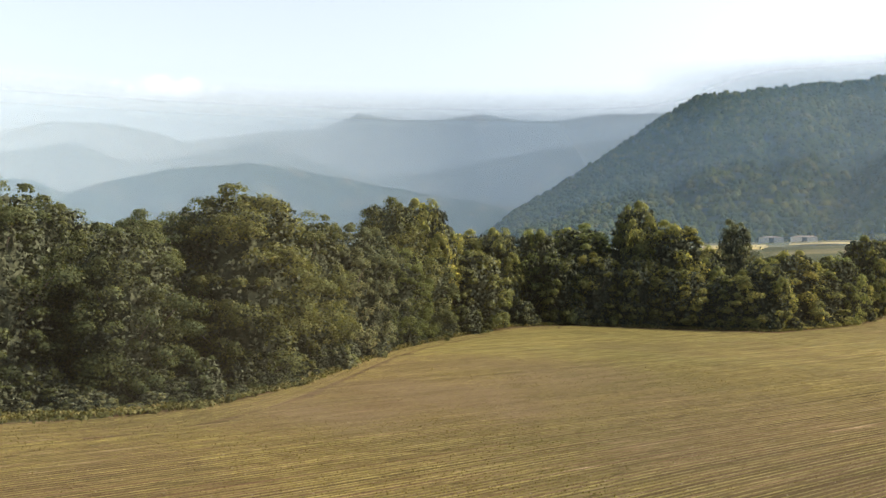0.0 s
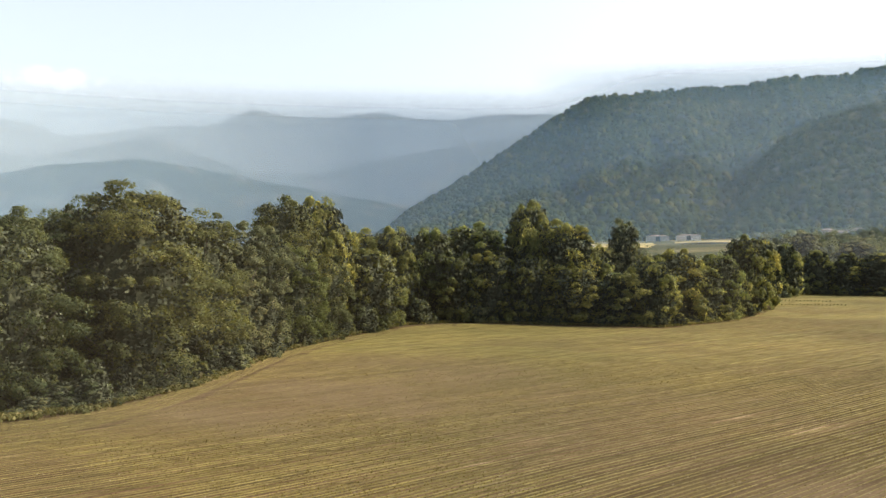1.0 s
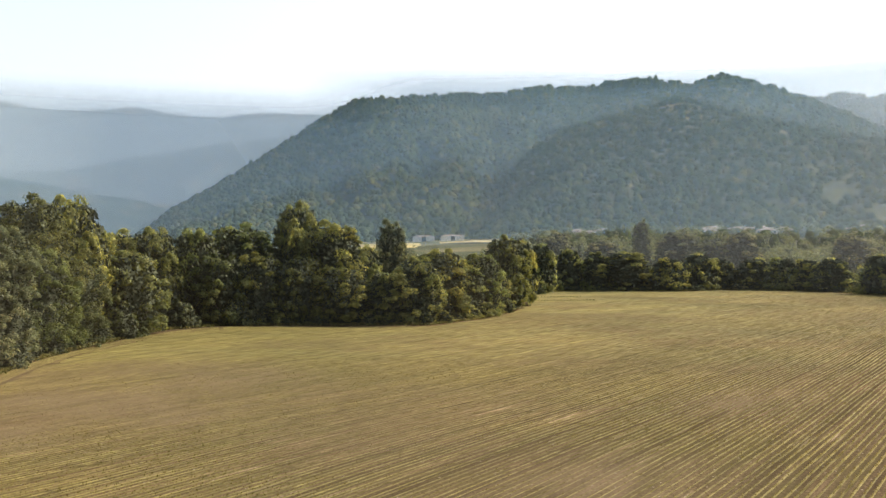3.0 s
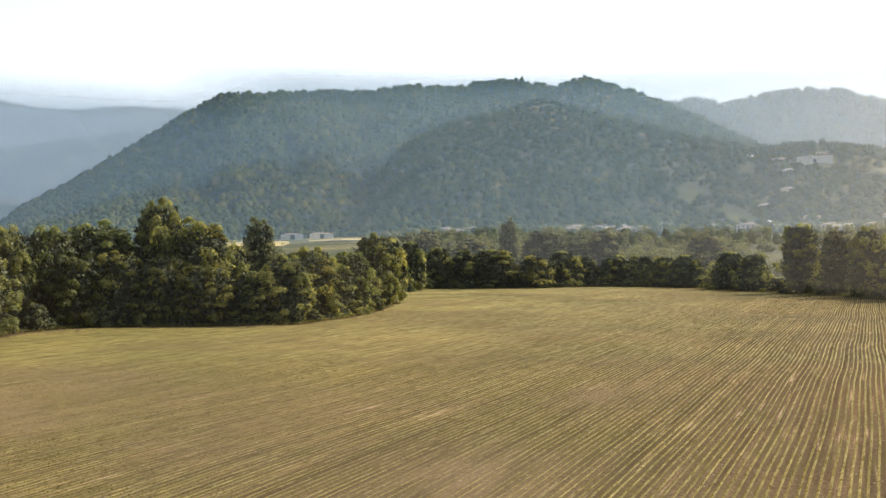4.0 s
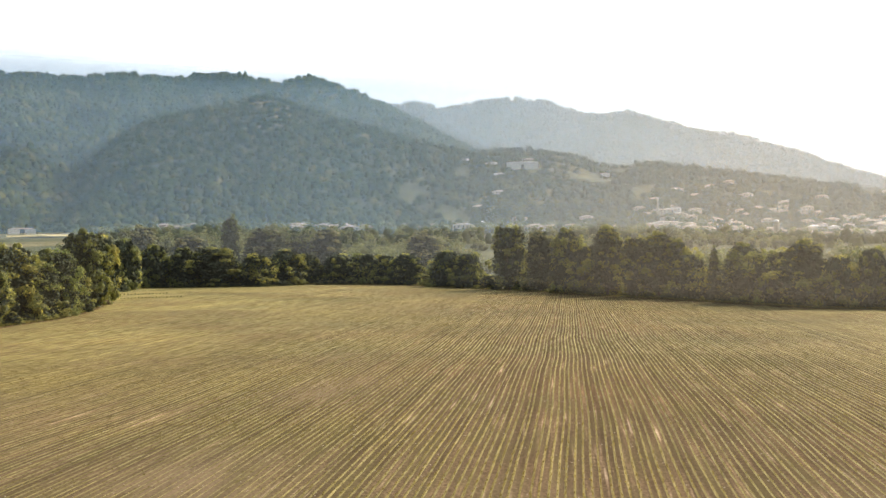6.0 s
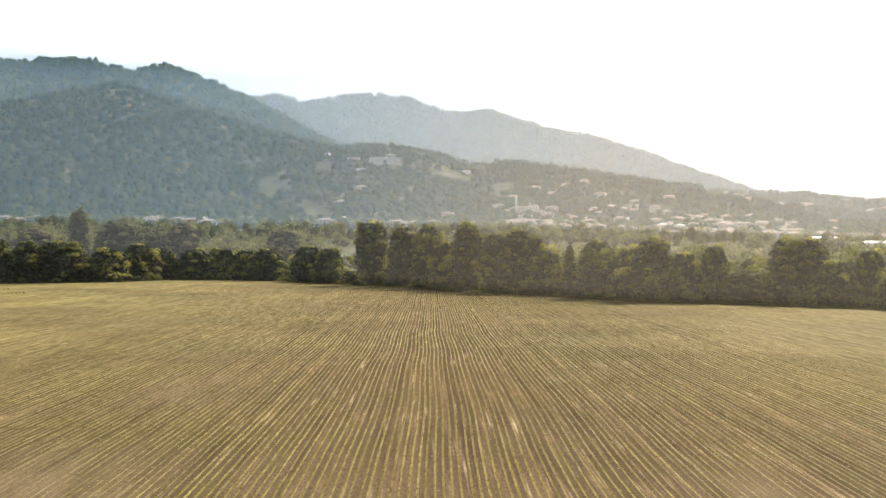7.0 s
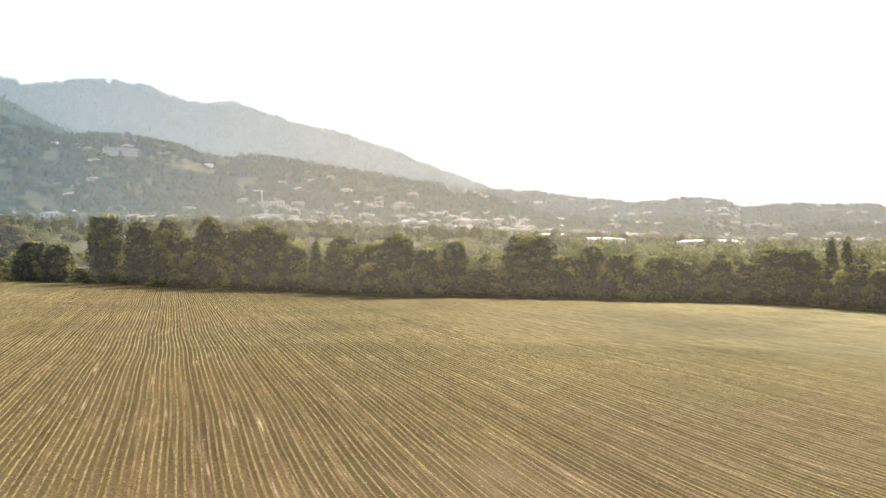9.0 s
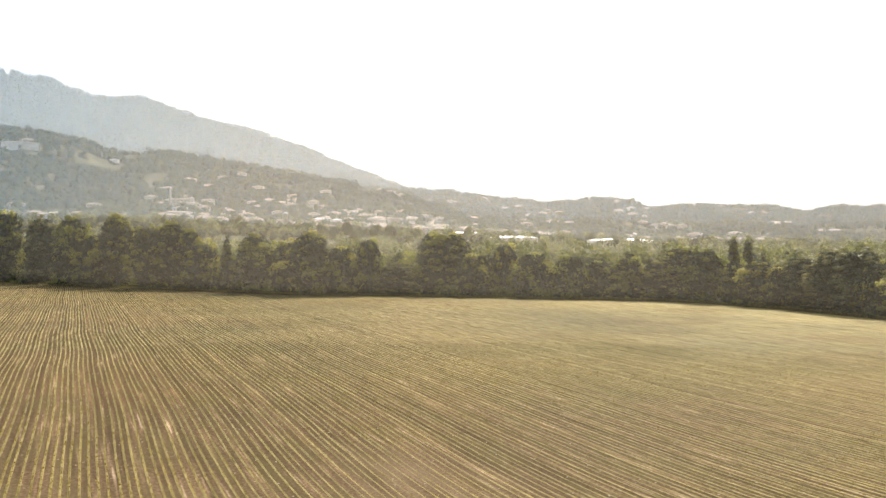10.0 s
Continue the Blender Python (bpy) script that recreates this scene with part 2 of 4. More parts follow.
# ---------------------------------------------------------------- the land
# the field's rim: bearing and distance from the middle of the field
RIM = [(-180, 110), (-110, 105), (-80, 110), (-60, 125), (-51.4, 139), (-46.4, 157), (-40, 170), (-34, 171), (-29.6, 172), (-23, 181),
       (-17.6, 183), (-12.2, 199), (-5, 226), (2.3, 267), (7.8, 308), (12.5, 315), (15, 297), (21.8, 298), (24.0, 262), (24.6, 194),
       (25.2, 176), (27, 156), (30, 143), (36, 144), (42.5, 146), (46, 140), (51, 114), (54.8, 92), (58.4, 76), (64, 66), (70, 63), (76, 63), (95, 66), (140, 90), (180, 110)]
RIM_B, RIM_D = np.array(RIM, float).T


def rim(bearing):
    return np.interp(bearing, RIM_B, RIM_D)


def valley(bearing, dist):
    """Height of the valley floor, which climbs gently to the foot of the hills."""
    top = np.interp(bearing, [-60, -38, -26, -8, 20, 45, 80], [6, 9, 17, 27, 28, 20, 10])
    return top * 1.18 * smooth01((dist - 330) / 600)


# ridges: distance of the foot and of the crest, and (bearing, angle of the skyline above the eye) along the crest
RIDGES = {
    "main": (1120, 2050, [(50.5, -0.5), (46.8, 2.0), (45.9, 2.8), (42.6, 4.8), (39.1, 7.0), (36.8, 8.6), (34.5, 9.8), (32.2, 9.9), (28.8, 10.1), (25.6, 10.1),
                         (23.8, 10.5), (20.1, 10.4), (17.4, 10.8), (14.2, 10.3), (12.3, 10.8), (9.8, 10.0), (7.3, 9.0), (5.1, 7.9), (2.4, 6.5), (-3, 4)]),
    "front": (930, 1480, [(33, -1.0), (29, 0.2), (26.6, 2.6), (25.0, 5.2), (23.6, 6.9), (21.5, 8.0), (18.3, 8.8), (15.1, 9.6), (12.7, 8.9), (9.2, 8.0), (5.8, 7.0), (2.4, 6.3),
                          (-0.9, 6.4), (-4.1, 6.0), (-5.8, 5.3), (-9.4, 5.4), (-12.9, 4.8), (-16.4, 4.3), (-19.8, 3.7), (-23.2, 3.0), (-29, 1.2)]),
    "low": (1050, 2000, [(-14, 3.6), (-19, 3.5), (-23.4, 3.4), (-25.8, 3.3), (-28.3, 2.9), (-32.5, 2.5), (-34.6, 2.8), (-37.3, 2.7), (-38.3, 2.2), (-41, 2.4), (-44.2, 2.4),
                        (-47.3, 1.9), (-48.8, 2.2), (-51.4, 2.2), (-60, 2.0), (-75, 1.0)]),
    "rear": (2150, 2900, [(14, 7), (11.2, 8.7), (7.0, 9.2), (5.9, 9.4), (4.0, 9.0), (0.7, 9.6), (-2.2, 9.4), (-4.9, 8.5), (-7.4, 8.6), (-9.4, 8.0), (-11.3, 7.4), (-14.0, 6.9),
                          (-16.7, 6.0), (-19.8, 4.8), (-23, 3.6), (-25.5, 2.4), (-30, 0.5)]),
    "blue": (2300, 2950, [(90, 4), (75.9, 4.5), (74.2, 4.5), (72.7, 3.7), (71.2, 4.3), (66.8, 5.4), (62.1, 5.9), (59.4, 5.6), (55.9, 5.0), (51, 4.1), (46.1, 3.4), (42.6, 2.6), (36, 1)]),
    "middle": (3080, 3600, [(90, 5), (75.9, 6.0), (74.2, 6.3), (72.1, 6.8), (69.9, 5.9), (67.4, 5.9), (64.1, 6.6), (61.5, 7.3), (58, 6.1), (54.9, 5.2), (51, 5.4), (47.8, 6.2), (44, 6.9), (40.9, 7.4), (37.5, 7.8), (28, 8)]),
    "far": (3700, 4600, [(95, 6), (76, 7.1), (73, 7.9), (70.3, 7.9), (67.3, 7.5), (66.3, 7.0), (63.5, 7.4), (60.8, 7.9), (58, 8.0), (55.4, 9.1), (53.1, 8.7), (50.7, 8.7), (47.5, 9.1),
                         (45.4, 8.7), (42.9, 8.7), (40.9, 9.0), (37.1, 9.0), (30, 8.6), (24, 7)]),
}
GULLY = {"main": (240, 0.24), "front": (150, 0.13), "low": (110, 0.10), "rear": (300, 0.10), "blue": (230, 0.34), "middle": (400, 0.25), "far": (500, 0.22)}


def ridge_height(name, bearing, dist):
    foot, crest, line = RIDGES[name]
    lb, le = np.array(sorted(line), float).T
    size, depth = GULLY[name]
    x, y = at(bearing, dist)
    el = np.interp(bearing, lb, le)
    wig = (vnoise(bearing * crest / 57.3 / 14.0 + 50, 3.3, 3) - 0.5) * 4.0 * crest / 1400
    top = EYE + crest * np.tan(np.radians(el)) + wig + (4.0 if name == "main" else 0.0)
    u = (dist - foot) / (crest - foot)
    rise = np.clip(u, 0, 1) ** 1.15
    base = valley(bearing, np.minimum(dist, 1000)) - 4
    fold = (vnoise(x / size + 3, y / size + 9, 4) - 0.5) * 1.1
    fold = fold + (vnoise(np.asarray(bearing) * crest / 57.3 / (size * 0.55) + 31, np.asarray(dist) / (size * 2.4), 3) - 0.5) * 1.3    # gullies running downhill
    body = rise + depth * fold * np.clip(u * 3, 0, 1) * np.clip((1 - u) * 1.8, 0, 1)
    fall = np.where(u > 1, 1 - 0.9 * smooth01((u - 1) / 0.8), 1.0)
    return base + (top - base) * body * fall - np.where(u < 0, 40 * np.clip(-u * 6, 0, 1), 0)


def land_height(bearing, dist):
    z = valley(bearing, dist)
    for name in ("main", "front", "low", "rear"):
        lb = sorted(b for b, _ in RIDGES[name][2])
        h = ridge_height(name, bearing, dist)
        inside = (bearing > lb[0]) & (bearing < lb[-1]) & (dist > RIDGES[name][0])
        z = np.where(inside, np.maximum(z, h), z)
    return z


# one sheet of ground to the horizon
gb = np.linspace(-180, 180, 241)
gr = np.concatenate([np.linspace(0, 1000, 110), np.linspace(1060, 4850, 28)])
GB, GR = np.meshgrid(gb, gr, indexing="ij")
gx, gy = at(GB, GR)
gz = valley(GB, GR) + np.where(GR < rim(GB) + 1.0, -0.35, 0.0) + (vnoise(gx / 22, gy / 22, 3) - 0.5) * 0.5 * np.clip((GR - rim(GB)) / 20, 0, 1)
gz[GR > 1020] -= 3
tagged(part("ground", fast_mesh("ground", np.stack([gx, gy, gz], -1).reshape(-1, 3), grid_faces(*GB.shape), True), MEADOW, None),
       "grassy valley floor rising gently towards wooded hills", "ground", kind="structure")

# the field: a low swell of tilled soil out to its rim
fb = np.linspace(-180, 180, 541)
fk = np.linspace(0, 1, 134)
FB, FK = np.meshgrid(fb, fk, indexing="ij")
FR = np.minimum(FK ** 1.6 * 330, rim(FB))
fx, fy = at(FB, FR)


def field_height(x, y):
    return (vnoise(x / 35 + 7, y / 35 + 2, 2) - 0.5) * 0.5


BARE = [(50, 68, 17, 8), (43, 82, 16, 9), (9.8, 72, 3.0, 6), (12.5, 66, 2.5, 5), (57, 60, 9, 4), (-2, 31, 5, 9), (-27, 36, 3, 9), (21, 40, 4, 9)]


def bare(x, y):
    """How bare the ground is, from 0 to 1: worn patches with ragged outlines."""
    out = 0.0
    for b, d, across, along in BARE:
        px, py = at(b, d)
        u, w = (x - px), (y - py)
        out = out + np.exp(-(u / across) ** 2 - (w / along) ** 2)
    return np.clip(out * (0.35 + 1.3 * vnoise(x / 5 + 8, y / 11 + 3, 3)), 0, 1)


fz = field_height(fx, fy)
fz = np.where(FK ** 1.6 * 330 > rim(FB) + 6, fz - 0.3, fz)
field_mesh = fast_mesh("field", np.stack([fx, fy, fz], -1).reshape(-1, 3), grid_faces(*FB.shape), True)
field_mesh.attributes.new("bare", 'FLOAT', 'POINT').data.foreach_set("value", bare(fx, fy).ravel().astype(np.float32))
tagged(part("field", field_mesh, SOIL, None),
       "wide tilled field of brown soil with straw-coloured streaks", "field", kind="structure")

HILLS = [("main", "hill", WOODED, 240, 90, "steep hill covered with mixed broadleaf forest"),
         ("front", "hill", TERRACES, 260, 80, "hillside of forest, vineyards and scattered houses"),
         ("low", "hill", TERRACES, 240, 70, "low wooded hills with houses among trees"),
         ("rear", "hill", WOODED, 260, 80, "hazy wooded ridge sloping down to the plain"),
         ("blue", "mountain", ROCKY, 200, 60, "blue hazy mountain with pale cliffs"),
         ("middle", "mountain", ROCKY, 180, 50, "pale blue mountain ridge in haze"),
         ("far", "mountain", ROCKY, 200, 50, "very pale distant mountain skyline in haze")]
for key, kind_name, mat, nb, nr, label in HILLS:
    foot, crest, line = RIDGES[key]
    lb = sorted(b for b, _e in line)
    HB, HR = np.meshgrid(np.linspace(lb[0], lb[-1], nb), np.linspace(foot * 0.97, crest + (crest - foot) * 0.55, nr), indexing="ij")
    hx, hy = at(HB, HR)
    hz = ridge_height(key, HB, HR)
    rough = 5.0 if key in ("blue", "middle", "far") else 1.5
    hz = hz + (vnoise(hx / 16, hy / 16, 2) - 0.5) * rough
    hz[0], hz[-1] = hz[0] - 60, hz[-1] - 60
    tagged(part(kind_name, fast_mesh(kind_name, np.stack([hx, hy, hz], -1).reshape(-1, 3), grid_faces(nb, nr), True), mat, None),
           label, kind_name, kind="structure")

# ---------------------------------------------------------------- haze: added see-through sheets stand in for lit air, denser near the ground
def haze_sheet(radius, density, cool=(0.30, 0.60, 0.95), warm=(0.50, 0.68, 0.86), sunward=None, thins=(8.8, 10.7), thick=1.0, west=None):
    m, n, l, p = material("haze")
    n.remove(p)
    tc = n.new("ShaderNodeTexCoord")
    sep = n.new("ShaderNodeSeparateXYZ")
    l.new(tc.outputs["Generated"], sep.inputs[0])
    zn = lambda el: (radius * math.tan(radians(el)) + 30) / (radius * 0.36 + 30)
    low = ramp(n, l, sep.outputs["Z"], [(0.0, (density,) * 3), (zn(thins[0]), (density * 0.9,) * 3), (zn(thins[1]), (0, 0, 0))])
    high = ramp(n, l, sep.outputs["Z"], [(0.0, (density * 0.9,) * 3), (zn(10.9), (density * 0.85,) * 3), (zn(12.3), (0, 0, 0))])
    # haze painted denser over the hills and the town, towards the sun
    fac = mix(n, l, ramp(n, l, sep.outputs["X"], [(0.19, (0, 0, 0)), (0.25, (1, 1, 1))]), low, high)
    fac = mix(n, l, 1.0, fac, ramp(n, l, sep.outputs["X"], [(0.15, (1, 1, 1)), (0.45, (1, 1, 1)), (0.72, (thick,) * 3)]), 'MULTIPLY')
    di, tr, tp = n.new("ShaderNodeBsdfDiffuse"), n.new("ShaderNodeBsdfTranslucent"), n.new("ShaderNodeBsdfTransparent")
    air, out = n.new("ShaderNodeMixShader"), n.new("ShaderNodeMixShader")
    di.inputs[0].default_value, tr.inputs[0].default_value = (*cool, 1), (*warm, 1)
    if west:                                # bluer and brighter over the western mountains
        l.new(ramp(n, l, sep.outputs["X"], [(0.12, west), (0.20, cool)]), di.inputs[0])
    if sunward:                             # warm sun glow painted into the haze tint towards the sun
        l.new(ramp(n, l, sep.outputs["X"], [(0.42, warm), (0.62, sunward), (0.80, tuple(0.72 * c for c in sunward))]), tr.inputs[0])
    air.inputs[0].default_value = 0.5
    if radius > 3000:                       # far sheets shade as if facing up, which brightens the painted haze
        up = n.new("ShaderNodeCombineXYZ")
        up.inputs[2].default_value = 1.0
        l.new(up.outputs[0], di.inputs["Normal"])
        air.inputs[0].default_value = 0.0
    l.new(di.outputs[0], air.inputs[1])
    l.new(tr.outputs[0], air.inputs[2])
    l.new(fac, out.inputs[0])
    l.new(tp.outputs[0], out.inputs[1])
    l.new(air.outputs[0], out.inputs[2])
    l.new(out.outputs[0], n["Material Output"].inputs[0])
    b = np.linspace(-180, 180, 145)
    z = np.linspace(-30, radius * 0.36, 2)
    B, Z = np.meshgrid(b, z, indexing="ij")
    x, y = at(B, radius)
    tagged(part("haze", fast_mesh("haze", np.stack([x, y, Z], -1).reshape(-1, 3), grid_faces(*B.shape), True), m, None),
           "added thin bluish sheet that stands in for summer haze", "haze", kind="structure")


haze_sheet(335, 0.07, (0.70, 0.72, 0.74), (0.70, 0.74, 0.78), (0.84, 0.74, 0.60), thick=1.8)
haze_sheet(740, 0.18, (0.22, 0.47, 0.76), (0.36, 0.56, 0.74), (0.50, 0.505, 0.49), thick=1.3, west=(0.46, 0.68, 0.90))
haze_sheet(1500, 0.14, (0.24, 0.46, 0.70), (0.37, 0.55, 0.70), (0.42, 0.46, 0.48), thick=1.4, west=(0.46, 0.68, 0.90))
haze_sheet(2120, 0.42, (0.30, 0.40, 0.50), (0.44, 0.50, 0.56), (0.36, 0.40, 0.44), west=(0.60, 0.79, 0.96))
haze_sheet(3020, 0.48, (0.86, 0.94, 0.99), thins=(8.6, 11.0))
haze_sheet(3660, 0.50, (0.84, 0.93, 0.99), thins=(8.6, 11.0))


def glare_veil():
    """Added sheet for lens glare over the field's far end, clear of the hedge."""
    m = bpy.data.materials["haze"].copy()
    m.name = "low_haze"
    n, l = m.node_tree.nodes, m.node_tree.links
    rise = [x for x in n if x.type == 'VALTORGB'][0]
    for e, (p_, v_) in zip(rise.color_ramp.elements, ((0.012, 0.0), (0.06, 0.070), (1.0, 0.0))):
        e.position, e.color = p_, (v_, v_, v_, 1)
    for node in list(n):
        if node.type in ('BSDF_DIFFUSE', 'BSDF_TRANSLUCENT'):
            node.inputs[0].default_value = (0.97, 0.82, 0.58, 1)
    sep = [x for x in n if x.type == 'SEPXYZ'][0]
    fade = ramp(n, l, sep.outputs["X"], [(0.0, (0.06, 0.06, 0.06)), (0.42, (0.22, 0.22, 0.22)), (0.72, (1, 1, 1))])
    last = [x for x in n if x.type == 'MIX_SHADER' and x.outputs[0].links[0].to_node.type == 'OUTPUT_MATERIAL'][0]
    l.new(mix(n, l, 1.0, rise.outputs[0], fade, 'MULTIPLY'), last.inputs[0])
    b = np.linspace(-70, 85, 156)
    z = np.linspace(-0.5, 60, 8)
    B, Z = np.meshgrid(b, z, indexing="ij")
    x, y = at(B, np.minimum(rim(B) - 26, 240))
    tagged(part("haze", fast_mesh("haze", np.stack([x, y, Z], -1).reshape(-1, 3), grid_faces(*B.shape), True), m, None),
           "faint warm sheet that stands in for lens glare before the trees", "haze", kind="structure")


glare_veil()

# ---------------------------------------------------------------- trees
def leaves(r, centres, radii, per, size, squash=0.95, lift=(0, 0, 0)):
    """Rhombic leaf sprays over a set of lobes; lift draws them towards one side of each lobe."""
    n = len(centres) * per
    c, q = np.repeat(centres, per, 0), np.repeat(radii, per)
    d = r.normal(size=(n, 3))
    d /= np.linalg.norm(d, axis=1)[:, None]
    d = d + (np.repeat(lift, per, 0) if np.ndim(lift) == 2 else np.array(lift))
    d /= np.linalg.norm(d, axis=1)[:, None]
    d[:, 2] = np.where(d[:, 2] < -0.4, -d[:, 2], d[:, 2])
    pos = c + d * (q * (0.66 + 0.44 * r.random(n)))[:, None] * np.array([1, 1, squash])
    nrm = d + r.normal(size=(n, 3)) * 0.42
    nrm /= np.linalg.norm(nrm, axis=1)[:, None]
    t = np.cross(nrm, r.normal(size=(n, 3)))
    t /= np.linalg.norm(t, axis=1)[:, None]
    b = np.cross(nrm, t)
    s = size * (0.55 + 0.9 * r.random(n))[:, None]
    v = np.stack([pos - t * s, pos - b * s * 0.6, pos + t * s, pos + b * s * 0.6], 1).reshape(-1, 3)
    shade = np.repeat(d * 0.55 + nrm * 0.45, 4, 0)
    return v, np.arange(n * 4).reshape(-1, 4), shade


def soft_leaves(name, v, f, shade):
    """A leaf mesh whose sprays shade with the rounded lobe that they sit on."""
    me = fast_mesh(name, v, f, True)
    shade = shade / np.linalg.norm(shade, axis=1)[:, None]
    me.normals_split_custom_set_from_vertices(shade.astype(np.float32).tolist())
    return me


def tube(path, radii, sides=7):
    path, n = np.asarray(path, float), len(path)
    a = np.linspace(0, 2 * np.pi, sides, endpoint=False)
    v = []
    for i in range(n):
        d = path[min(i + 1, n - 1)] - path[max(i - 1, 0)]
        d /= np.linalg.norm(d)
        s = np.cross(d, [0.3, 1, 0.1])
        s /= np.linalg.norm(s)
        u = np.cross(d, s)
        v.append(path[i] + radii[i] * (np.cos(a)[:, None] * s + np.sin(a)[:, None] * u))
    f = [[i * sides + k, i * sides + (k + 1) % sides, (i + 1) * sides + (k + 1) % sides, (i + 1) * sides + k] for i in range(n - 1) for k in range(sides)]
    return np.concatenate(v), np.array(f)


PROFILES = {"dome": [(0, 0.62), (0.12, 0.84), (0.35, 1.0), (0.55, 1.0), (0.74, 0.88), (0.88, 0.68), (1, 0.3)],
            "tall": [(0, 0.68), (0.15, 0.9), (0.4, 1.0), (0.6, 0.98), (0.78, 0.86), (0.91, 0.66), (1, 0.3)],
            "column": [(0, 0.75), (0.2, 0.95), (0.5, 1.0), (0.75, 0.92), (0.92, 0.7), (1, 0.3)],
            "spire": [(0, 0.7), (0.2, 0.95), (0.4, 1.0), (0.6, 0.9), (0.78, 0.68), (0.9, 0.44), (1, 0.1)],
            "cone": [(0, 1.0), (0.3, 0.75), (0.6, 0.45), (0.85, 0.2), (1, 0.03)],
            "bush": [(0, 0.8), (0.3, 1.0), (0.6, 0.85), (0.85, 0.5), (1, 0.2)]}


def make_tree(seed, profile, height, width, clear, lobes, per, leaf, mat, name="tree", crown_name="crown"):
    """A tree at the origin: tapered trunk with limbs, and a crown of leafy boughs standing out from a dense dark core
    added for shade.
    """
    r = np.random.default_rng(seed)
    root = new(name)
    ph, pr = np.array(PROFILES[profile]).T
    z0 = clear * height
    k = max(10, lobes // 4)                 # boughs, spread over the crown's outline
    hb = np.clip((np.arange(k) + 0.5) / k + r.normal(size=k) * 0.04, 0.01, 0.99) ** 0.85
    ab = np.arange(k) * 2.4 + r.normal(size=k) * 0.35
    big = width * (0.095 + 0.125 * r.random(k)) * (1.15 - 0.35 * hb)
    reach = np.maximum(np.interp(hb, ph, pr) * width / 2 * (0.68 + 0.54 * r.random(k)) - big * 0.5, 0)
    out = np.stack([np.cos(ab), np.sin(ab), 0.25 + 0.6 * hb], -1)
    out /= np.linalg.norm(out, axis=1)[:, None]
    bough = np.stack([np.cos(ab) * reach, np.sin(ab) * reach, z0 + hb * (height - z0) - big * 0.45], -1)
    own = r.integers(0, k, lobes)           # each bough a pad of smaller lobes on its lit side
    off = r.normal(size=(lobes, 3)) + out[own] * 0.7 + np.array([0, 0, 0.35])
    off /= np.linalg.norm(off, axis=1)[:, None]
    c = bough[own] + off * (big[own] * (0.45 + 0.70 * r.random(lobes)))[:, None]
    lr = big[own] * (0.40 + 0.42 * r.random(lobes))
    loose = r.random(lobes) < 0.34          # and twigs between the boughs
    hl, al = r.random(lobes) ** 0.9, r.random(lobes) * 6.28
    rl = np.interp(hl, ph, pr) * width / 2 * (0.62 + 0.30 * r.random(lobes))
    c[loose] = np.stack([np.cos(al) * rl, np.sin(al) * rl, z0 + hl * (height - z0) * 0.95], -1)[loose]
    c[:, 2] = np.maximum(c[:, 2], lr * 0.5)
    v, f, shade = leaves(r, c, lr, per, leaf, 0.92, out[own] * 0.35 + np.array([0, 0, 0.25]))
    v[:, 2] *= height / v[:, 2].max()
    crown = part(crown_name, soft_leaves(crown_name, v, f, shade), mat, root)
    # added core and dark sprays that block light and stand in for inner shade
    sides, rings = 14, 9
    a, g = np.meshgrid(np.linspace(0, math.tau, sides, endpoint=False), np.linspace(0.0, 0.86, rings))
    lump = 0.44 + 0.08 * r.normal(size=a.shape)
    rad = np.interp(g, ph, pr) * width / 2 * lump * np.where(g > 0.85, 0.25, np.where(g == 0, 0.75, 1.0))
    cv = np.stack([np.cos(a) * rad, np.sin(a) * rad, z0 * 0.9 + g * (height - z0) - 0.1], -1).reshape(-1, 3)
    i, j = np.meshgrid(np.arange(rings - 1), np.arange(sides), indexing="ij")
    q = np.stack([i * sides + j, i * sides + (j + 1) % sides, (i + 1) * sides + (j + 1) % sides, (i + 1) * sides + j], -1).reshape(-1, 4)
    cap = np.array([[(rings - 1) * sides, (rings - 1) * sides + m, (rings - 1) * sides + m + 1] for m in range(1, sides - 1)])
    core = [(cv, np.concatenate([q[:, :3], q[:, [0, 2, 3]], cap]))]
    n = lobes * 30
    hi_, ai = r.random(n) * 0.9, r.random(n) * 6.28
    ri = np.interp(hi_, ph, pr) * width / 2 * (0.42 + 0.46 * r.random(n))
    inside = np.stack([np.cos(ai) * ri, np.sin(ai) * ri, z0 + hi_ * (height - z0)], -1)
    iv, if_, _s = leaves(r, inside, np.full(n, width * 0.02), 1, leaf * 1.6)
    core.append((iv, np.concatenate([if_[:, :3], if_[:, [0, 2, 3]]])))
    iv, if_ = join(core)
    part("inner_foliage", fast_mesh("inner_foliage", iv, if_), INNER_SHADE, crown, "dark core and sprays that stand in for inner shade")
    bits = []
    lean = r.normal(size=2) * 0.02 * height
    tr = max(0.12, height * 0.016)
    zs = np.linspace(-0.4, height * 0.8, 7)
    path = [(lean[0] * (z / height) ** 2, lean[1] * (z / height) ** 2, z) for z in zs]
    bits.append(tube(path, tr * np.linspace(1.25, 0.2, 7)))
    for m in r.choice(lobes, 7, replace=False):
        s = np.array([0, 0, max(z0 * 0.8, c[m][2] * 0.55)])
        bits.append(tube([s, (s + c[m]) / 2 + [0, 0, -0.05 * height], c[m]], [tr * 0.45, tr * 0.3, tr * 0.1], 5))
    part("trunk", fast_mesh("trunk", *join(bits), True), BARK, root)
    return root


def place(proto, x, y, z, turn, sx, sz):
    return copy_thing(proto, Matrix.Translation((x, y, z)) @ Matrix.Rotation(turn, 4, 'Z') @ Matrix.Diagonal((sx, sx, sz, 1)))


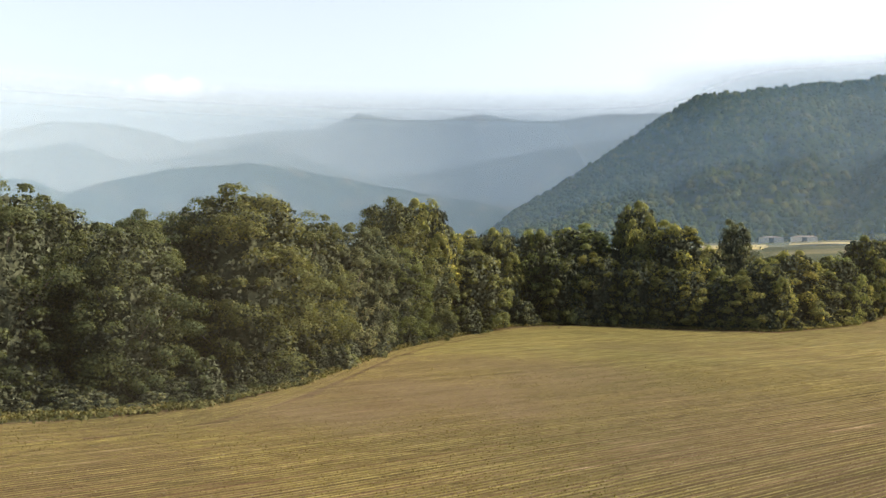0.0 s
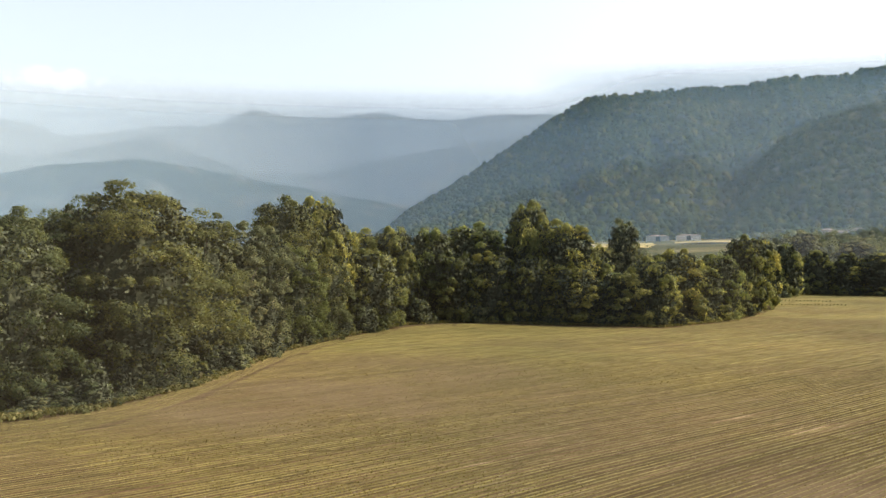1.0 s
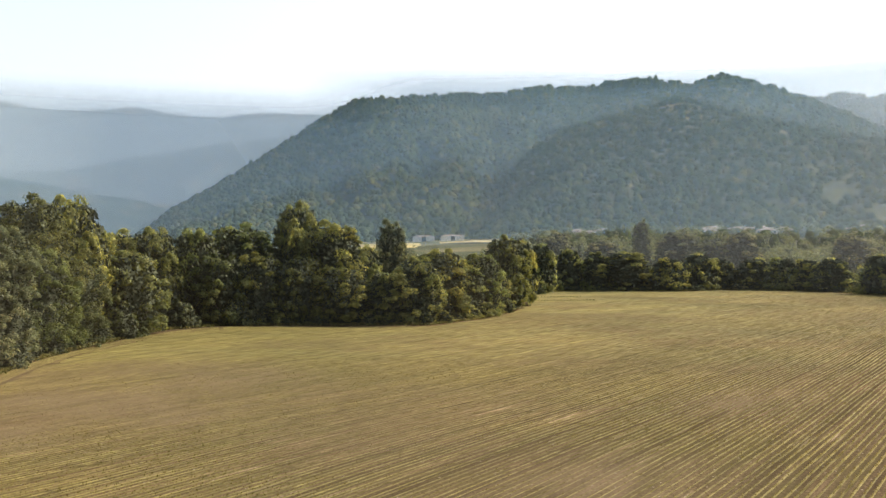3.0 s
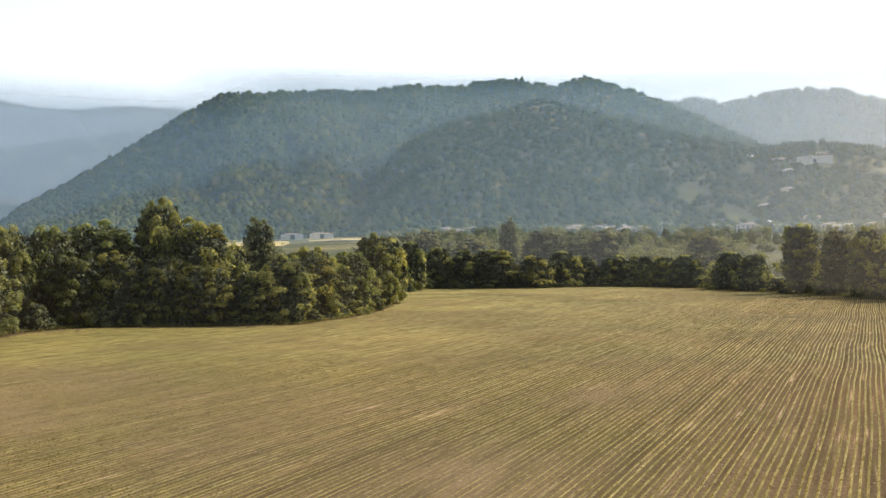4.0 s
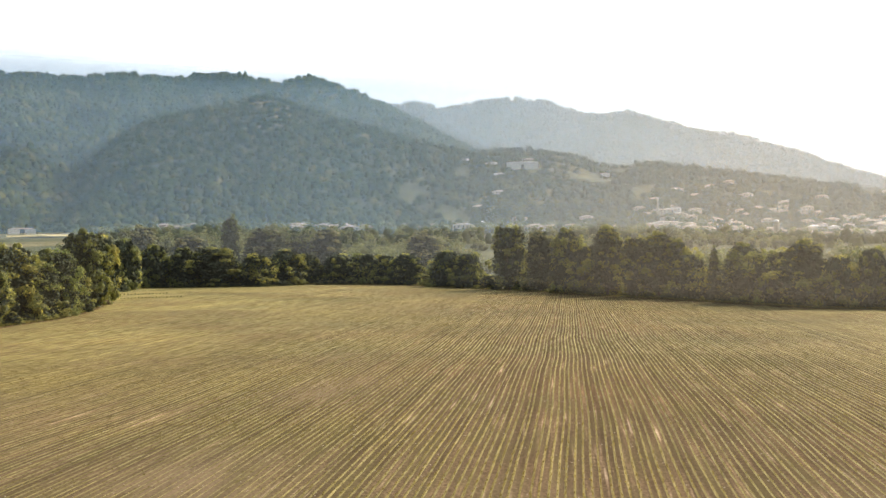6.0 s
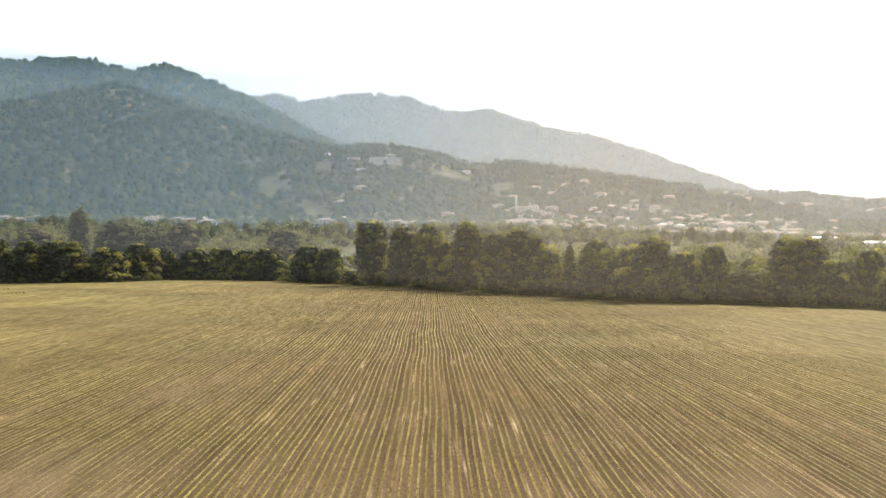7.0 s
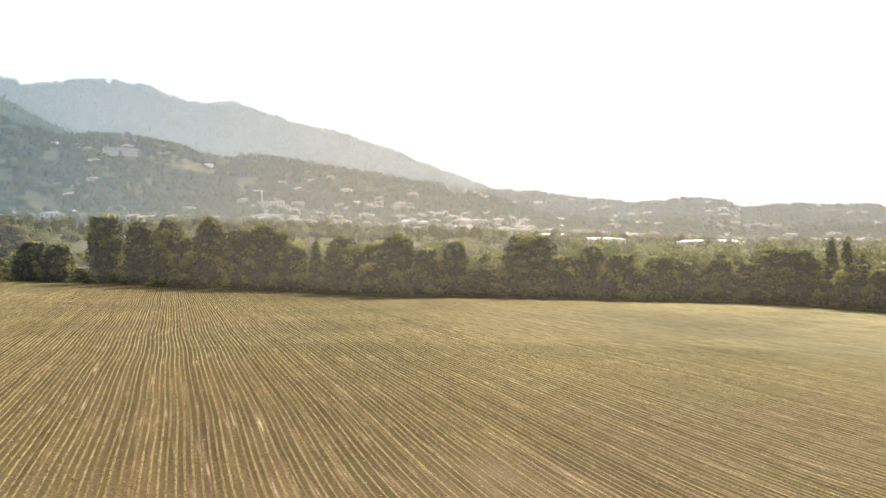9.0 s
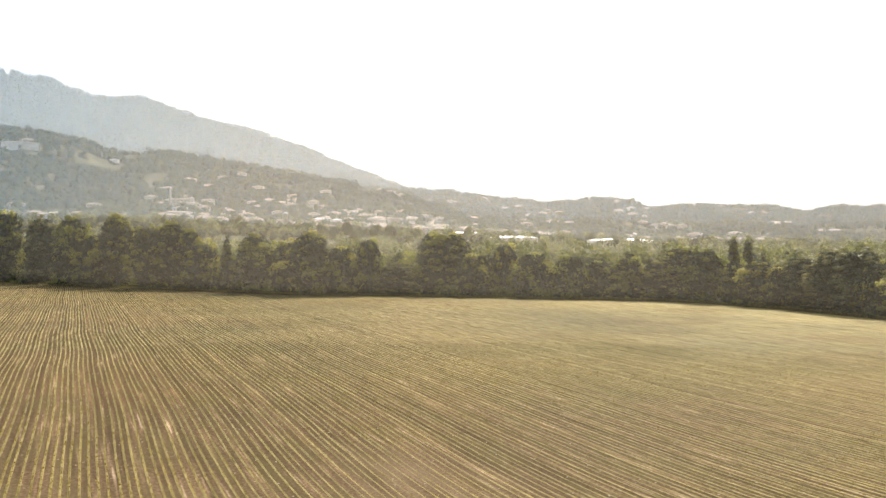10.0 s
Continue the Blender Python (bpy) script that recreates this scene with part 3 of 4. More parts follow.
# prototypes: (object, height, width); near ones with fine sprays, far ones with coarser ones
NEAR = [(make_tree(1, "dome", 16, 10, 0.07, 190, 170, 0.115, LEAF), 16, 10),
        (make_tree(2, "tall", 16, 8, 0.05, 170, 160, 0.11, LEAF), 16, 8),
        (make_tree(3, "dome", 14, 8, 0.05, 160, 165, 0.11, LEAF_GOLD), 14, 8),
        (make_tree(4, "column", 15, 6, 0.01, 150, 150, 0.105, LEAF_PALE), 15, 6)]
MID = [(make_tree(11, "dome", 13, 11, 0.05, 130, 95, 0.19, LEAF_BACKLIT), 13, 11),
       (make_tree(12, "tall", 15, 9, 0.04, 120, 90, 0.18, LEAF_BACKLIT), 15, 9),
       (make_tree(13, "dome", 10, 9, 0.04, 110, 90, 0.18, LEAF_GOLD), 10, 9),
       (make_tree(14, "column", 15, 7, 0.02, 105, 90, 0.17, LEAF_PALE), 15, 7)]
FAR = [(make_tree(21, "bush", 11, 12, 0.03, 80, 52, 0.31, LEAF_BACKLIT), 11, 12),
       (make_tree(22, "spire", 14, 10, 0.04, 84, 52, 0.28, LEAF_BACKLIT), 14, 10),
       (make_tree(23, "bush", 10, 11, 0.02, 76, 52, 0.30, LEAF_BACKLIT), 10, 11),
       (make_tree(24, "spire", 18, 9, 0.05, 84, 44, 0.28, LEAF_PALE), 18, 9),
       (make_tree(25, "dome", 16, 11, 0.06, 88, 50, 0.28, LEAF_BACKLIT), 16, 11),
       (make_tree(26, "spire", 16, 9, 0.10, 70, 50, 0.27, LEAF_BACKLIT), 16, 9),
       (make_tree(27, "spire", 15, 9, 0.05, 96, 44, 0.27, LEAF_BACKLIT), 15, 9)]
FILL = [(make_tree(61, "dome", 12, 9, 0.02, 48, 40, 0.36, LEAF), 12, 9), (make_tree(62, "tall", 13, 7, 0.02, 48, 40, 0.34, LEAF), 13, 7),
        (make_tree(63, "dome", 11, 9, 0.02, 48, 40, 0.35, LEAF_GOLD), 11, 9), (make_tree(64, "column", 13, 7, 0.02, 48, 38, 0.33, LEAF_PALE), 13, 7)]
SPRUCE = (make_tree(31, "cone", 14, 5, 0.03, 70, 50, 0.3, LEAF), 14, 5)
SHRUB = [(make_tree(41, "bush", 3.2, 3.4, 0.0, 40, 44, 0.105, LEAF, "shrub", "foliage"), 3.2, 3.4),
         (make_tree(42, "bush", 2.6, 3.2, 0.0, 40, 44, 0.105, LEAF_PALE, "shrub", "foliage"), 2.6, 3.2),
         (make_tree(43, "bush", 3.0, 3.0, 0.0, 40, 44, 0.105, LEAF_GOLD, "shrub", "foliage"), 3.0, 3.0)]
ALL_PROTOS = NEAR + MID + FAR + FILL + [SPRUCE] + SHRUB


def plant(proto, bearing, dist, height, width, label, category, group):
    ob, h0, w0 = proto
    x, y = at(bearing, dist)
    z = float(land_height(np.array(bearing, float), np.array(dist, float))) - 0.1
    t = place(ob, x, y, z, rng.random() * 6.28, width / w0, height / h0)
    return tagged(t, label, category, group)


# the wood's edge: bearing, distance, height, width, shape
WOOD_A = [(76.5, 69, 15.7, 8, 1), (73.7, 74, 15.0, 7.5, 0), (71.8, 82, 14.3, 8, 1), (69.1, 69, 13.0, 7.6, 0), (66.7, 79, 14.1, 7.5, 1), (65.0, 80, 15.4, 6.5, 1),
          (62.1, 77, 16.4, 10.6, 0), (58.5, 86, 14.8, 6.5, 1), (56.4, 91, 13.9, 5.2, 3), (54.7, 97, 13.7, 5.0, 3), (53.5, 115, 18.3, 9, 0), (51.5, 128, 18.9, 9, 0),
          (52.9, 107, 12.0, 6, 2), (51.0, 117, 10.5, 5.5, 1), (50.5, 134, 16.3, 6, 1), (48.3, 132, 11.8, 8.5, 2), (46.8, 148, 15.6, 8, 0), (48.9, 150, 15.4, 9, 1), (68.3, 86, 14.6, 8, 0)]
WOOD_B = [(44.3, 151, 15.6, 8.5, 0), (41.7, 154, 16.7, 10, 1), (42.6, 148, 11.2, 7, 2), (40.5, 148, 11.7, 6.5, 1), (38.3, 154, 20.3, 8, 0), (36.1, 151, 16.9, 9, 1),
          (38.1, 148, 11.3, 7, 2), (35.6, 147, 9.5, 8.5, 2), (34.5, 153, 13.1, 7, 0), (32.5, 161, 17.5, 5.5, 3), (30.9, 147, 10.9, 8, 0), (29.4, 156, 12.3, 8, 0),
          (28.1, 158, 9.6, 7.5, 1), (26.9, 165, 11.5, 7, 0), (25.4, 187, 15.5, 9, 2), (32.5, 147, 8.7, 8, 2), (26.2, 173, 8.7, 6, 0)]
TREE_WORDS = ["dark green broadleaf tree with a full dome of leaves", "tall green broadleaf tree at the edge of the wood",
              "yellowish green broadleaf tree touched by autumn", "pale ivy-clad tree with a narrow crown"]
for b, d, h, w, k in WOOD_A + WOOD_B:
    plant((NEAR if d < 120 else MID)[k], b, d, h, w * (1.15 if d < 120 else 1.2), TREE_WORDS[k], "tree", "trees of the wood")
# the wood behind its edge
for b in np.arange(82, 25.5, -1.7):
    for back_by in (18,):
        bb = b + rng.uniform(-0.7, 0.7)
        d = rim(bb) + back_by + rng.uniform(-5, 5)
        k = int(rng.integers(0, 4))
        plant(FILL[k], bb, d, rng.uniform(10.5, 13.0), rng.uniform(6.5, 9), TREE_WORDS[k], "tree", "trees of the wood")
# bushes along the wood
for b in np.arange(80, 25.2, -1.05):
    bb = b + rng.uniform(-0.4, 0.4)
    k = int(rng.integers(0, 3))
    tall = (0.7 + 2.2 * rng.random() ** 1.8) * rim(bb) / 90
    plant(SHRUB[k], bb, rim(bb) + rng.uniform(0.6, 2.4), tall, tall * 0.9 + rng.uniform(0.6, 1.6),
          ["leafy green bush at the foot of the wood", "grey-green bush with dusty leaves", "yellowing bush beside the field"][k], "bush", "bushes along the wood")

for b in np.arange(80, 47, -1.3):          # and under its first trees
    bb = b + rng.uniform(-0.5, 0.5)
    plant(SHRUB[0], bb, rim(bb) + rng.uniform(3.2, 5.5), rng.uniform(1.6, 3.4), rng.uniform(2.6, 4.0), "dark leafy bush under the trees", "bush", "bushes along the wood")

# the hedge across the far side of the field
FAR_A = [(24.4, 216, 15, 8, 2), (23.2, 284, 15.6, 11, 2), (21.5, 304, 14.1, 12, 2), (19.8, 304, 13.2, 12, 1), (18, 304, 12.8, 17, 0), (17.1, 365, 26, 8, 3), (15.5, 303, 11.3, 14, 0),
         (14.9, 368, 22, 20, 3), (13.8, 314, 12.2, 14, 2), (12.5, 321, 10.4, 13, 0), (11.3, 377, 21.2, 16, 3), (10.6, 320, 11.0, 14, 0), (9, 316, 11.2, 15, 2), (7.6, 312, 10.3, 12, 0),
         (22.2, 365, 21.6, 14, 3), (19.5, 361, 19.2, 16, 3), (13, 374, 18, 14, 3)]
FAR_B = [(6.3, 302, 10.6, 13, 0), (5.3, 352, 19.2, 12, 3), (3.8, 284, 11.5, 12, 2), (2.5, 274, 10.7, 10, 0), (-0.1, 258, 18.4, 10, 0), (-2, 249, 17.8, 7, 3), (-3.6, 239, 17, 7.5, 1),
         (-4.7, 232, 12.8, 6, 1), (-6.1, 227, 17.3, 8, 1), (-7.8, 219, 14.1, 7.5, 0), (-9.2, 216, 15.1, 8, 1), (-11, 207, 10.7, 9, 0), (-10.3, 214, 14.3, 6, 1), (-14.1, 197, 12.8, 8, 1),
         (-15.9, 194, 11.3, 7, 2), (-17.4, 188, 13.4, 8, 1), (-19.3, 186, 9.6, 8, 2), (-21, 186, 11.1, 7, 0)]
FAR_C = [(-22.7, 183, 7, 6, 3), (-25.7, 190, 13.2, 12.5, 0), (-24.9, 184, 7.4, 8, 2), (-27.6, 181, 8.4, 8.5, 2), (-29.5, 183, 11.2, 7, 0), (-31.3, 177, 9.3, 9, 2), (-33.6, 176, 8.4, 8.5, 2),
         (-35.3, 176, 7.7, 8.5, 0), (-37.1, 175, 8.3, 7.5, 0), (-38.8, 174, 7.8, 6.5, 1), (-40.2, 176, 10.2, 7, 1), (-41.5, 172, 9.7, 7, 1), (-43.3, 168, 7.7, 6, 0), (-44.6, 164, 7.5, 6, 1),
         (-45.9, 161, 7.1, 6, 0), (-47, 160, 9, 6.5, 3), (-48.7, 153, 10, 6.5, 3), (-50.1, 149, 10.2, 7, 3), (-51.2, 145, 8.2, 7, 0), (-53, 140, 9, 7, 1)]
HEDGE_WORDS = ["rounded green tree in the far hedge", "tall dark tree in the far hedge", "spreading yellowish tree in the far hedge", "slender pale poplar behind the hedge"]
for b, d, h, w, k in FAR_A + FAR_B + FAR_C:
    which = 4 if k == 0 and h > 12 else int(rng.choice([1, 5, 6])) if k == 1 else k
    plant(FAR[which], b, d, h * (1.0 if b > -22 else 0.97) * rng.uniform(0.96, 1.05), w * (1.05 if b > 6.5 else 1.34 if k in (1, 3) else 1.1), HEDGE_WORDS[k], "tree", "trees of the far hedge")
plant(SPRUCE, -12.4, 203, 12, 4.5, "slim dark spruce in the far hedge", "tree", "trees of the far hedge")
plant(SPRUCE, -43.2, 226, 12.3, 5, "dark conifer standing behind the hedge", "tree", "conifers behind the hedge")
plant(SPRUCE, -44.0, 228, 11.8, 5, "dark conifer standing behind the hedge", "tree", "conifers behind the hedge")
for b in np.arange(23.6, -55, -0.95):
    bb = b + rng.uniform(-0.4, 0.4)
    k = int(rng.integers(0, 3))
    d = rim(bb) + rng.uniform(7, 13)
    plant(FAR[(2, 0, 2)[k]], bb, d, rng.uniform(3.6, 6.2) * (1.0 if bb > 5 else 0.72), rng.uniform(5, 8) * d / 230, "thick green hedge bush at the field's end", "bush", "bushes of the far hedge")
for b in np.concatenate([np.arange(23.3, 6, -1.3), np.arange(6, -55, -2.3)]):
    bb = b + rng.uniform(-0.8, 0.8)
    k = int(rng.integers(0, 3))
    d = rim(bb) + rng.uniform(0.5, 2.0)
    plant(SHRUB[k], bb, d, rng.uniform(1.2, 2.8), rng.uniform(3, 5) * d / 230, "low leafy bush at the foot of the hedge", "bush", "bushes of the far hedge")
# groves on the valley floor beyond, too many and too far to count
def groves():
    r = np.random.default_rng(64)
    n = 1150
    b = r.uniform(-54, 36, n)
    d = rim(b) + 55 + (730 - rim(b)) * r.random(n) ** 1.2
    d = np.where(b > 24, np.maximum(d, 330), d)
    x, y = at(b, d)
    ok = (vnoise(x / 70 + 4, y / 70 + 8, 2) > 0.26) & ~((b > 25) & (d > 540))
    x, y, b, d = x[ok], y[ok], b[ok], d[ok]
    n = len(x)
    z = land_height(b, d)
    h, w = r.uniform(6, 12, n), r.uniform(9, 15, n)
    o = 9
    a, q = r.random((n, o)) * 6.28, r.random((n, o))
    rr = np.sqrt(r.random((n, o))) * w[:, None] * 0.36 * (1.1 - 0.6 * q)
    c = np.stack([x[:, None] + np.cos(a) * rr, y[:, None] + np.sin(a) * rr, z[:, None] + h[:, None] * (0.2 + 0.65 * q)], -1)
    lv, lf, shade = leaves(r, c.reshape(-1, 3), np.repeat(w * 0.2, o), 24, 0.50)
    tagged(part("grove", soft_leaves("grove", lv, lf, shade), LEAF_PALE, None), "pale green groves of trees on the valley floor", "grove", kind="stuff")
    # added dark lumps stand in for shade inside the groves
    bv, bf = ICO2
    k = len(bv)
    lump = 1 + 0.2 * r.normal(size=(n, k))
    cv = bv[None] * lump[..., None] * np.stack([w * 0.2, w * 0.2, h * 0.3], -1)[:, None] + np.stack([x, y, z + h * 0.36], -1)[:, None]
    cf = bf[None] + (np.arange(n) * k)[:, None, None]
    tagged(part("grove_shade", fast_mesh("grove_shade", cv.reshape(-1, 3), cf.reshape(-1, 3)), INNER_SHADE, None), "dark lumps that stand in for shade inside the valley groves", "grove", kind="stuff")


groves()

for ob, _h, _w in ALL_PROTOS:
    for o in (*ob.children_recursive, ob):
        bpy.data.objects.remove(o)

# ---------------------------------------------------------------- forest on the hills
ring = np.arange(6) * math.tau / 6
dome_v = np.concatenate([[(0, 0, 1)], np.stack([np.cos(ring) * 0.72, np.sin(ring) * 0.72, 0 * ring + 0.68], -1), np.stack([np.cos(ring + 0.5), np.sin(ring + 0.5), 0 * ring - 0.25], -1)])
dome_f = np.array([(0, 1 + i, 1 + (i + 1) % 6) for i in range(6)] + [q for i in range(6) for q in ((1 + i, 7 + i, 1 + (i + 1) % 6), (7 + i, 7 + (i + 1) % 6, 1 + (i + 1) % 6))])


def forest(key, spacing, size, keep, label, parent_name="forest"):
    foot, crest, line = RIDGES[key]
    lb = sorted(b for b, _e in line)
    r = np.random.default_rng(len(key) * 7 + 5)
    width = radians(lb[-1] - lb[0]) * (foot + crest) / 2
    n = int(width * (crest * 1.04 - foot) / spacing ** 2)
    b = r.uniform(lb[0] + 0.2, lb[-1] - 0.2, n)
    d = np.sqrt(r.uniform(foot ** 2, (crest * 1.02) ** 2, n))
    x, y = at(b, d)
    z = ridge_height(key, b, d)
    seen = np.degrees(np.arctan2(z + size - EYE, d))
    ok = keep(x, y, b, d, r.random(n)) & (z > valley(b, d) - 1) & (seen > np.where(b > 25, 1.2, 0.2))
    if key in ("main", "rear"):            # what the nearer ridge hides stays bare
        fb_, fe_ = np.array(sorted(RIDGES["front"][2]), float).T
        ok &= seen > np.interp(b, fb_, fe_, left=0, right=0) - 0.4
    x, y, z = x[ok], y[ok], z[ok]
    n = len(x)
    s = size * (0.6 + 0.8 * r.random(n) ** 1.5)
    turn = r.random(n) * 6.28
    k = len(dome_v)
    lump = 0.95 + 0.15 * np.sin(dome_v[None, :, 0] * 4 + turn[:, None] * 3) * np.cos(dome_v[None, :, 1] * 5 + turn[:, None]) + 0.12 * r.normal(size=(n, k))
    p = dome_v[None] * lump[..., None]
    ca, sa = np.cos(turn)[:, None], np.sin(turn)[:, None]
    v = np.stack([(p[..., 0] * ca - p[..., 1] * sa) * s[:, None], (p[..., 0] * sa + p[..., 1] * ca) * s[:, None],
                  p[..., 2] * s[:, None] * (0.85 + 0.55 * r.random(n) ** 2)[:, None]], -1)
    v = v + np.stack([x, y, z + s * 0.2], -1)[:, None]
    f = dome_f[None] + (np.arange(n) * k)[:, None, None]
    tagged(part("forest", fast_mesh("forest", v.reshape(-1, 3), f.reshape(-1, 3), True), WOODLAND, None), label, "forest", kind="stuff")


forest("main", 9.0, 5.8, lambda x, y, b, d, q: q < 2, "dense broadleaf forest on a steep hillside")
forest("front", 8.0, 5.4, lambda x, y, b, d, q: (b > 8) | (vnoise(x / 60, y / 60, 3) > 0.38) & (q < 0.85), "forest and groves on a hillside above the town")
forest("low", 10.5, 5.0, lambda x, y, b, d, q: (vnoise(x / 60, y / 60, 3) > 0.34) & (q < 0.85), "trees and groves on low hills among houses")
forest("rear", 12.0, 6.5, lambda x, y, b, d, q: q < 2, "hazy forest on a long ridge")


# ---------------------------------------------------------------- the town
def plain(name, colour, rough=0.8, grime=0.35, scale=0.6):
    m, n, l, p = material(name)
    g, info = n.new("ShaderNodeNewGeometry"), n.new("ShaderNodeObjectInfo")
    c = mix(n, l, grime, colour, ramp(n, l, tex_noise(n, l, g.outputs["Position"], scale, 6), [(0.3, (0.5, 0.5, 0.5)), (0.7, (1.2, 1.2, 1.2))]), 'MULTIPLY')
    c = mix(n, l, 0.5, c, ramp(n, l, info.outputs["Random"], [(0, (0.8, 0.75, 0.7)), (1, (1.1, 1.1, 1.1))]), 'MULTIPLY')
    l.new(c, p.inputs["Base Color"])
    p.inputs["Roughness"].default_value = rough
    return m


PLASTER = plain("plaster", (0.32, 0.275, 0.21))
WHITE_WALL = plain("white_wall", (0.42, 0.40, 0.37))
ROOF_TILE = plain("roof_tile", (0.145, 0.105, 0.080), 0.8, 0.5, 1.5)
METAL_ROOF = plain("metal_roof", (0.5, 0.5, 0.5), 0.4)
DARK_GLASS = plain("window_glass", (0.05, 0.06, 0.07), 0.15)


def box_mesh(name, x0, x1, y0, y1, z0, z1):
    v = [(x, y, z) for z in (z0, z1) for x, y in ((x0, y0), (x1, y0), (x1, y1), (x0, y1))]
    f = [(3, 2, 1, 0), (4, 5, 6, 7), (0, 1, 5, 4), (1, 2, 6, 5), (2, 3, 7, 6), (3, 0, 4, 7)]
    return fast_mesh(name, v, f)


def hip_roof(name, w, d, z, h, over=0.3):
    a, b, rdg = w / 2 + over, d / 2 + over, max(w / 2 - d / 2, 0.3)
    bm = bmesh.new()
    lo = [bm.verts.new(p) for p in ((-a, -b, z - 0.15), (a, -b, z - 0.15), (a, b, z - 0.15), (-a, b, z - 0.15))]
    ev = [bm.verts.new(p) for p in ((-a, -b, z), (a, -b, z), (a, b, z), (-a, b, z))]
    r0, r1 = bm.verts.new((-rdg, 0, z + h)), bm.verts.new((rdg, 0, z + h))
    bm.faces.new(lo[::-1])
    for i in range(4):
        bm.faces.new((lo[i], lo[(i + 1) % 4], ev[(i + 1) % 4], ev[i]))
    bm.faces.new((ev[0], ev[1], r1, r0))
    bm.faces.new((ev[2], ev[3], r0, r1))
    bm.faces.new((ev[1], ev[2], r1))
    bm.faces.new((ev[3], ev[0], r0))
    return bm_mesh(name, bm)


def make_house(w, d, storeys, roof_h, wall_mat):
    root = new("house")
    h = storeys * 2.9 + 0.4
    wall = part("wall", box_mesh("wall", -w / 2, w / 2, -d / 2, d / 2, -2.5, h), wall_mat, root)
    roof = part("roof", hip_roof("roof", w, d, h, roof_h), ROOF_TILE, root, "low red-brown tiled roof")
    part("chimney", box_mesh("chimney", w * 0.2, w * 0.2 + 0.6, 0.6, 1.2, h + roof_h * 0.3, h + roof_h + 0.5), wall_mat, roof)
    pane = box_mesh("window", -0.5, 0.5, -0.04, 0.04, -0.65, 0.65)
    cols = max(2, int(w / 3.4))
    for s in range(storeys):
        for c in range(cols):
            for side in (-1, 1):
                o = part("window", pane, DARK_GLASS, root)
                o.location = ((c + 0.5) / cols * w - w / 2, side * (d / 2 + 0.01), 1.6 + s * 2.9)
    return root


HOUSES = [make_house(14, 11, 2, 1.5, PLASTER), make_house(12, 10, 2, 1.3, WHITE_WALL), make_house(19, 12, 1, 1.7, PLASTER), make_house(15, 12, 2, 1.6, PLASTER)]
HOUSE_WORDS = ["plastered two-storey house with a tiled hip roof", "white two-storey house with a tiled hip roof", "long single-storey plastered house with a tiled roof",
               "ochre plastered two-storey house with a tiled hip roof"]
spots, gardens = [], []


def settle(bearing, dist, tries_gap=13):
    x, y = at(bearing, dist)
    if any((x - p) ** 2 + (y - q) ** 2 < tries_gap ** 2 for p, q in spots):
        return None
    spots.append((x, y))
    return x, y, float(land_height(np.array(bearing), np.array(dist)))


def add_house(bearing, dist):
    s = settle(bearing, dist)
    if s:
        k = int(rng.integers(0, 4))
        for _t in range(int(rng.integers(4, 7))):
            gardens.append((bearing + rng.uniform(-0.55, 0.55) * 900 / dist, dist - rng.uniform(8, 16), rng.uniform(2.0, 3.8)))
        tagged(place(HOUSES[k], *s, rng.uniform(-0.5, 0.5), rng.uniform(0.85, 1.15), rng.uniform(0.9, 1.1)), HOUSE_WORDS[k], "house", "houses of the town")


for _ in range(60):                       # the town at the foot of the hill
    add_house(rng.uniform(-12, 21), rng.uniform(760, 960))
for _ in range(330):
    add_house(rng.uniform(-46, -8), rng.uniform(780, 1180))
for _ in range(30):                       # houses scattered up the slopes
    add_house(rng.uniform(-34, 4), rng.uniform(1000, 1400))
for _ in range(50):
    add_house(rng.uniform(-52, -18), rng.uniform(1150, 1900))
def town_trees():
    """Garden trees and hedgerows between the houses."""
    r = np.random.default_rng(21)
    n = 4600
    b = r.uniform(-52, 24, n)
    d = r.uniform(640, 1180, n)
    x, y = at(b, d)
    ok = vnoise(x / 45 + 2, y / 45 + 6, 2) > 0.40
    gb_, gd_, gs_ = np.array(gardens).T
    b, d = np.concatenate([b[ok], gb_]), np.concatenate([d[ok], gd_])
    x, y = at(b, d)
    n, k = len(x), len(dome_v)
    z = land_height(b, d)
    s = np.concatenate([r.uniform(2.4, 5.6, n - len(gs_)), gs_])
    lump = 0.95 + 0.16 * r.normal(size=(n, k))
    v = dome_v[None] * lump[..., None] * np.stack([s, s, s * r.uniform(0.9, 1.7, n)], -1)[:, None] + np.stack([x, y, z + s * 0.3], -1)[:, None]
    f = dome_f[None] + (np.arange(n) * k)[:, None, None]
    tagged(part("garden_trees", fast_mesh("garden_trees", v.reshape(-1, 3), f.reshape(-1, 3), True), WOODLAND, None), "dark garden trees between the houses of the town", "trees", kind="stuff")


town_trees()


for ob in HOUSES:
    for o in (*ob.children_recursive, ob):
        bpy.data.objects.remove(o)


def warehouse(bearing, dist, w, d, h, turn, roof_mat, label):
    x, y = at(bearing, dist)
    root = new("warehouse")
    z = float(land_height(np.array(bearing), np.array(dist)))
    root.matrix_basis = Matrix.Translation((x, y, z)) @ Matrix.Rotation(radians(bearing + turn), 4, 'Z')
    part("wall", box_mesh("wall", -w / 2, w / 2, -d / 2, d / 2, -3, h), WHITE_WALL, root)
    part("roof", hip_roof("roof", w, d, h, 1.2, 0.3), roof_mat, root, "low pale metal roof")
    part("door", box_mesh("door", -2, 2, -d / 2 - 0.05, -d / 2 - 0.01, -0.2, 4), DARK_GLASS, root)
    tagged(root, label, "warehouse", "halls of the town")


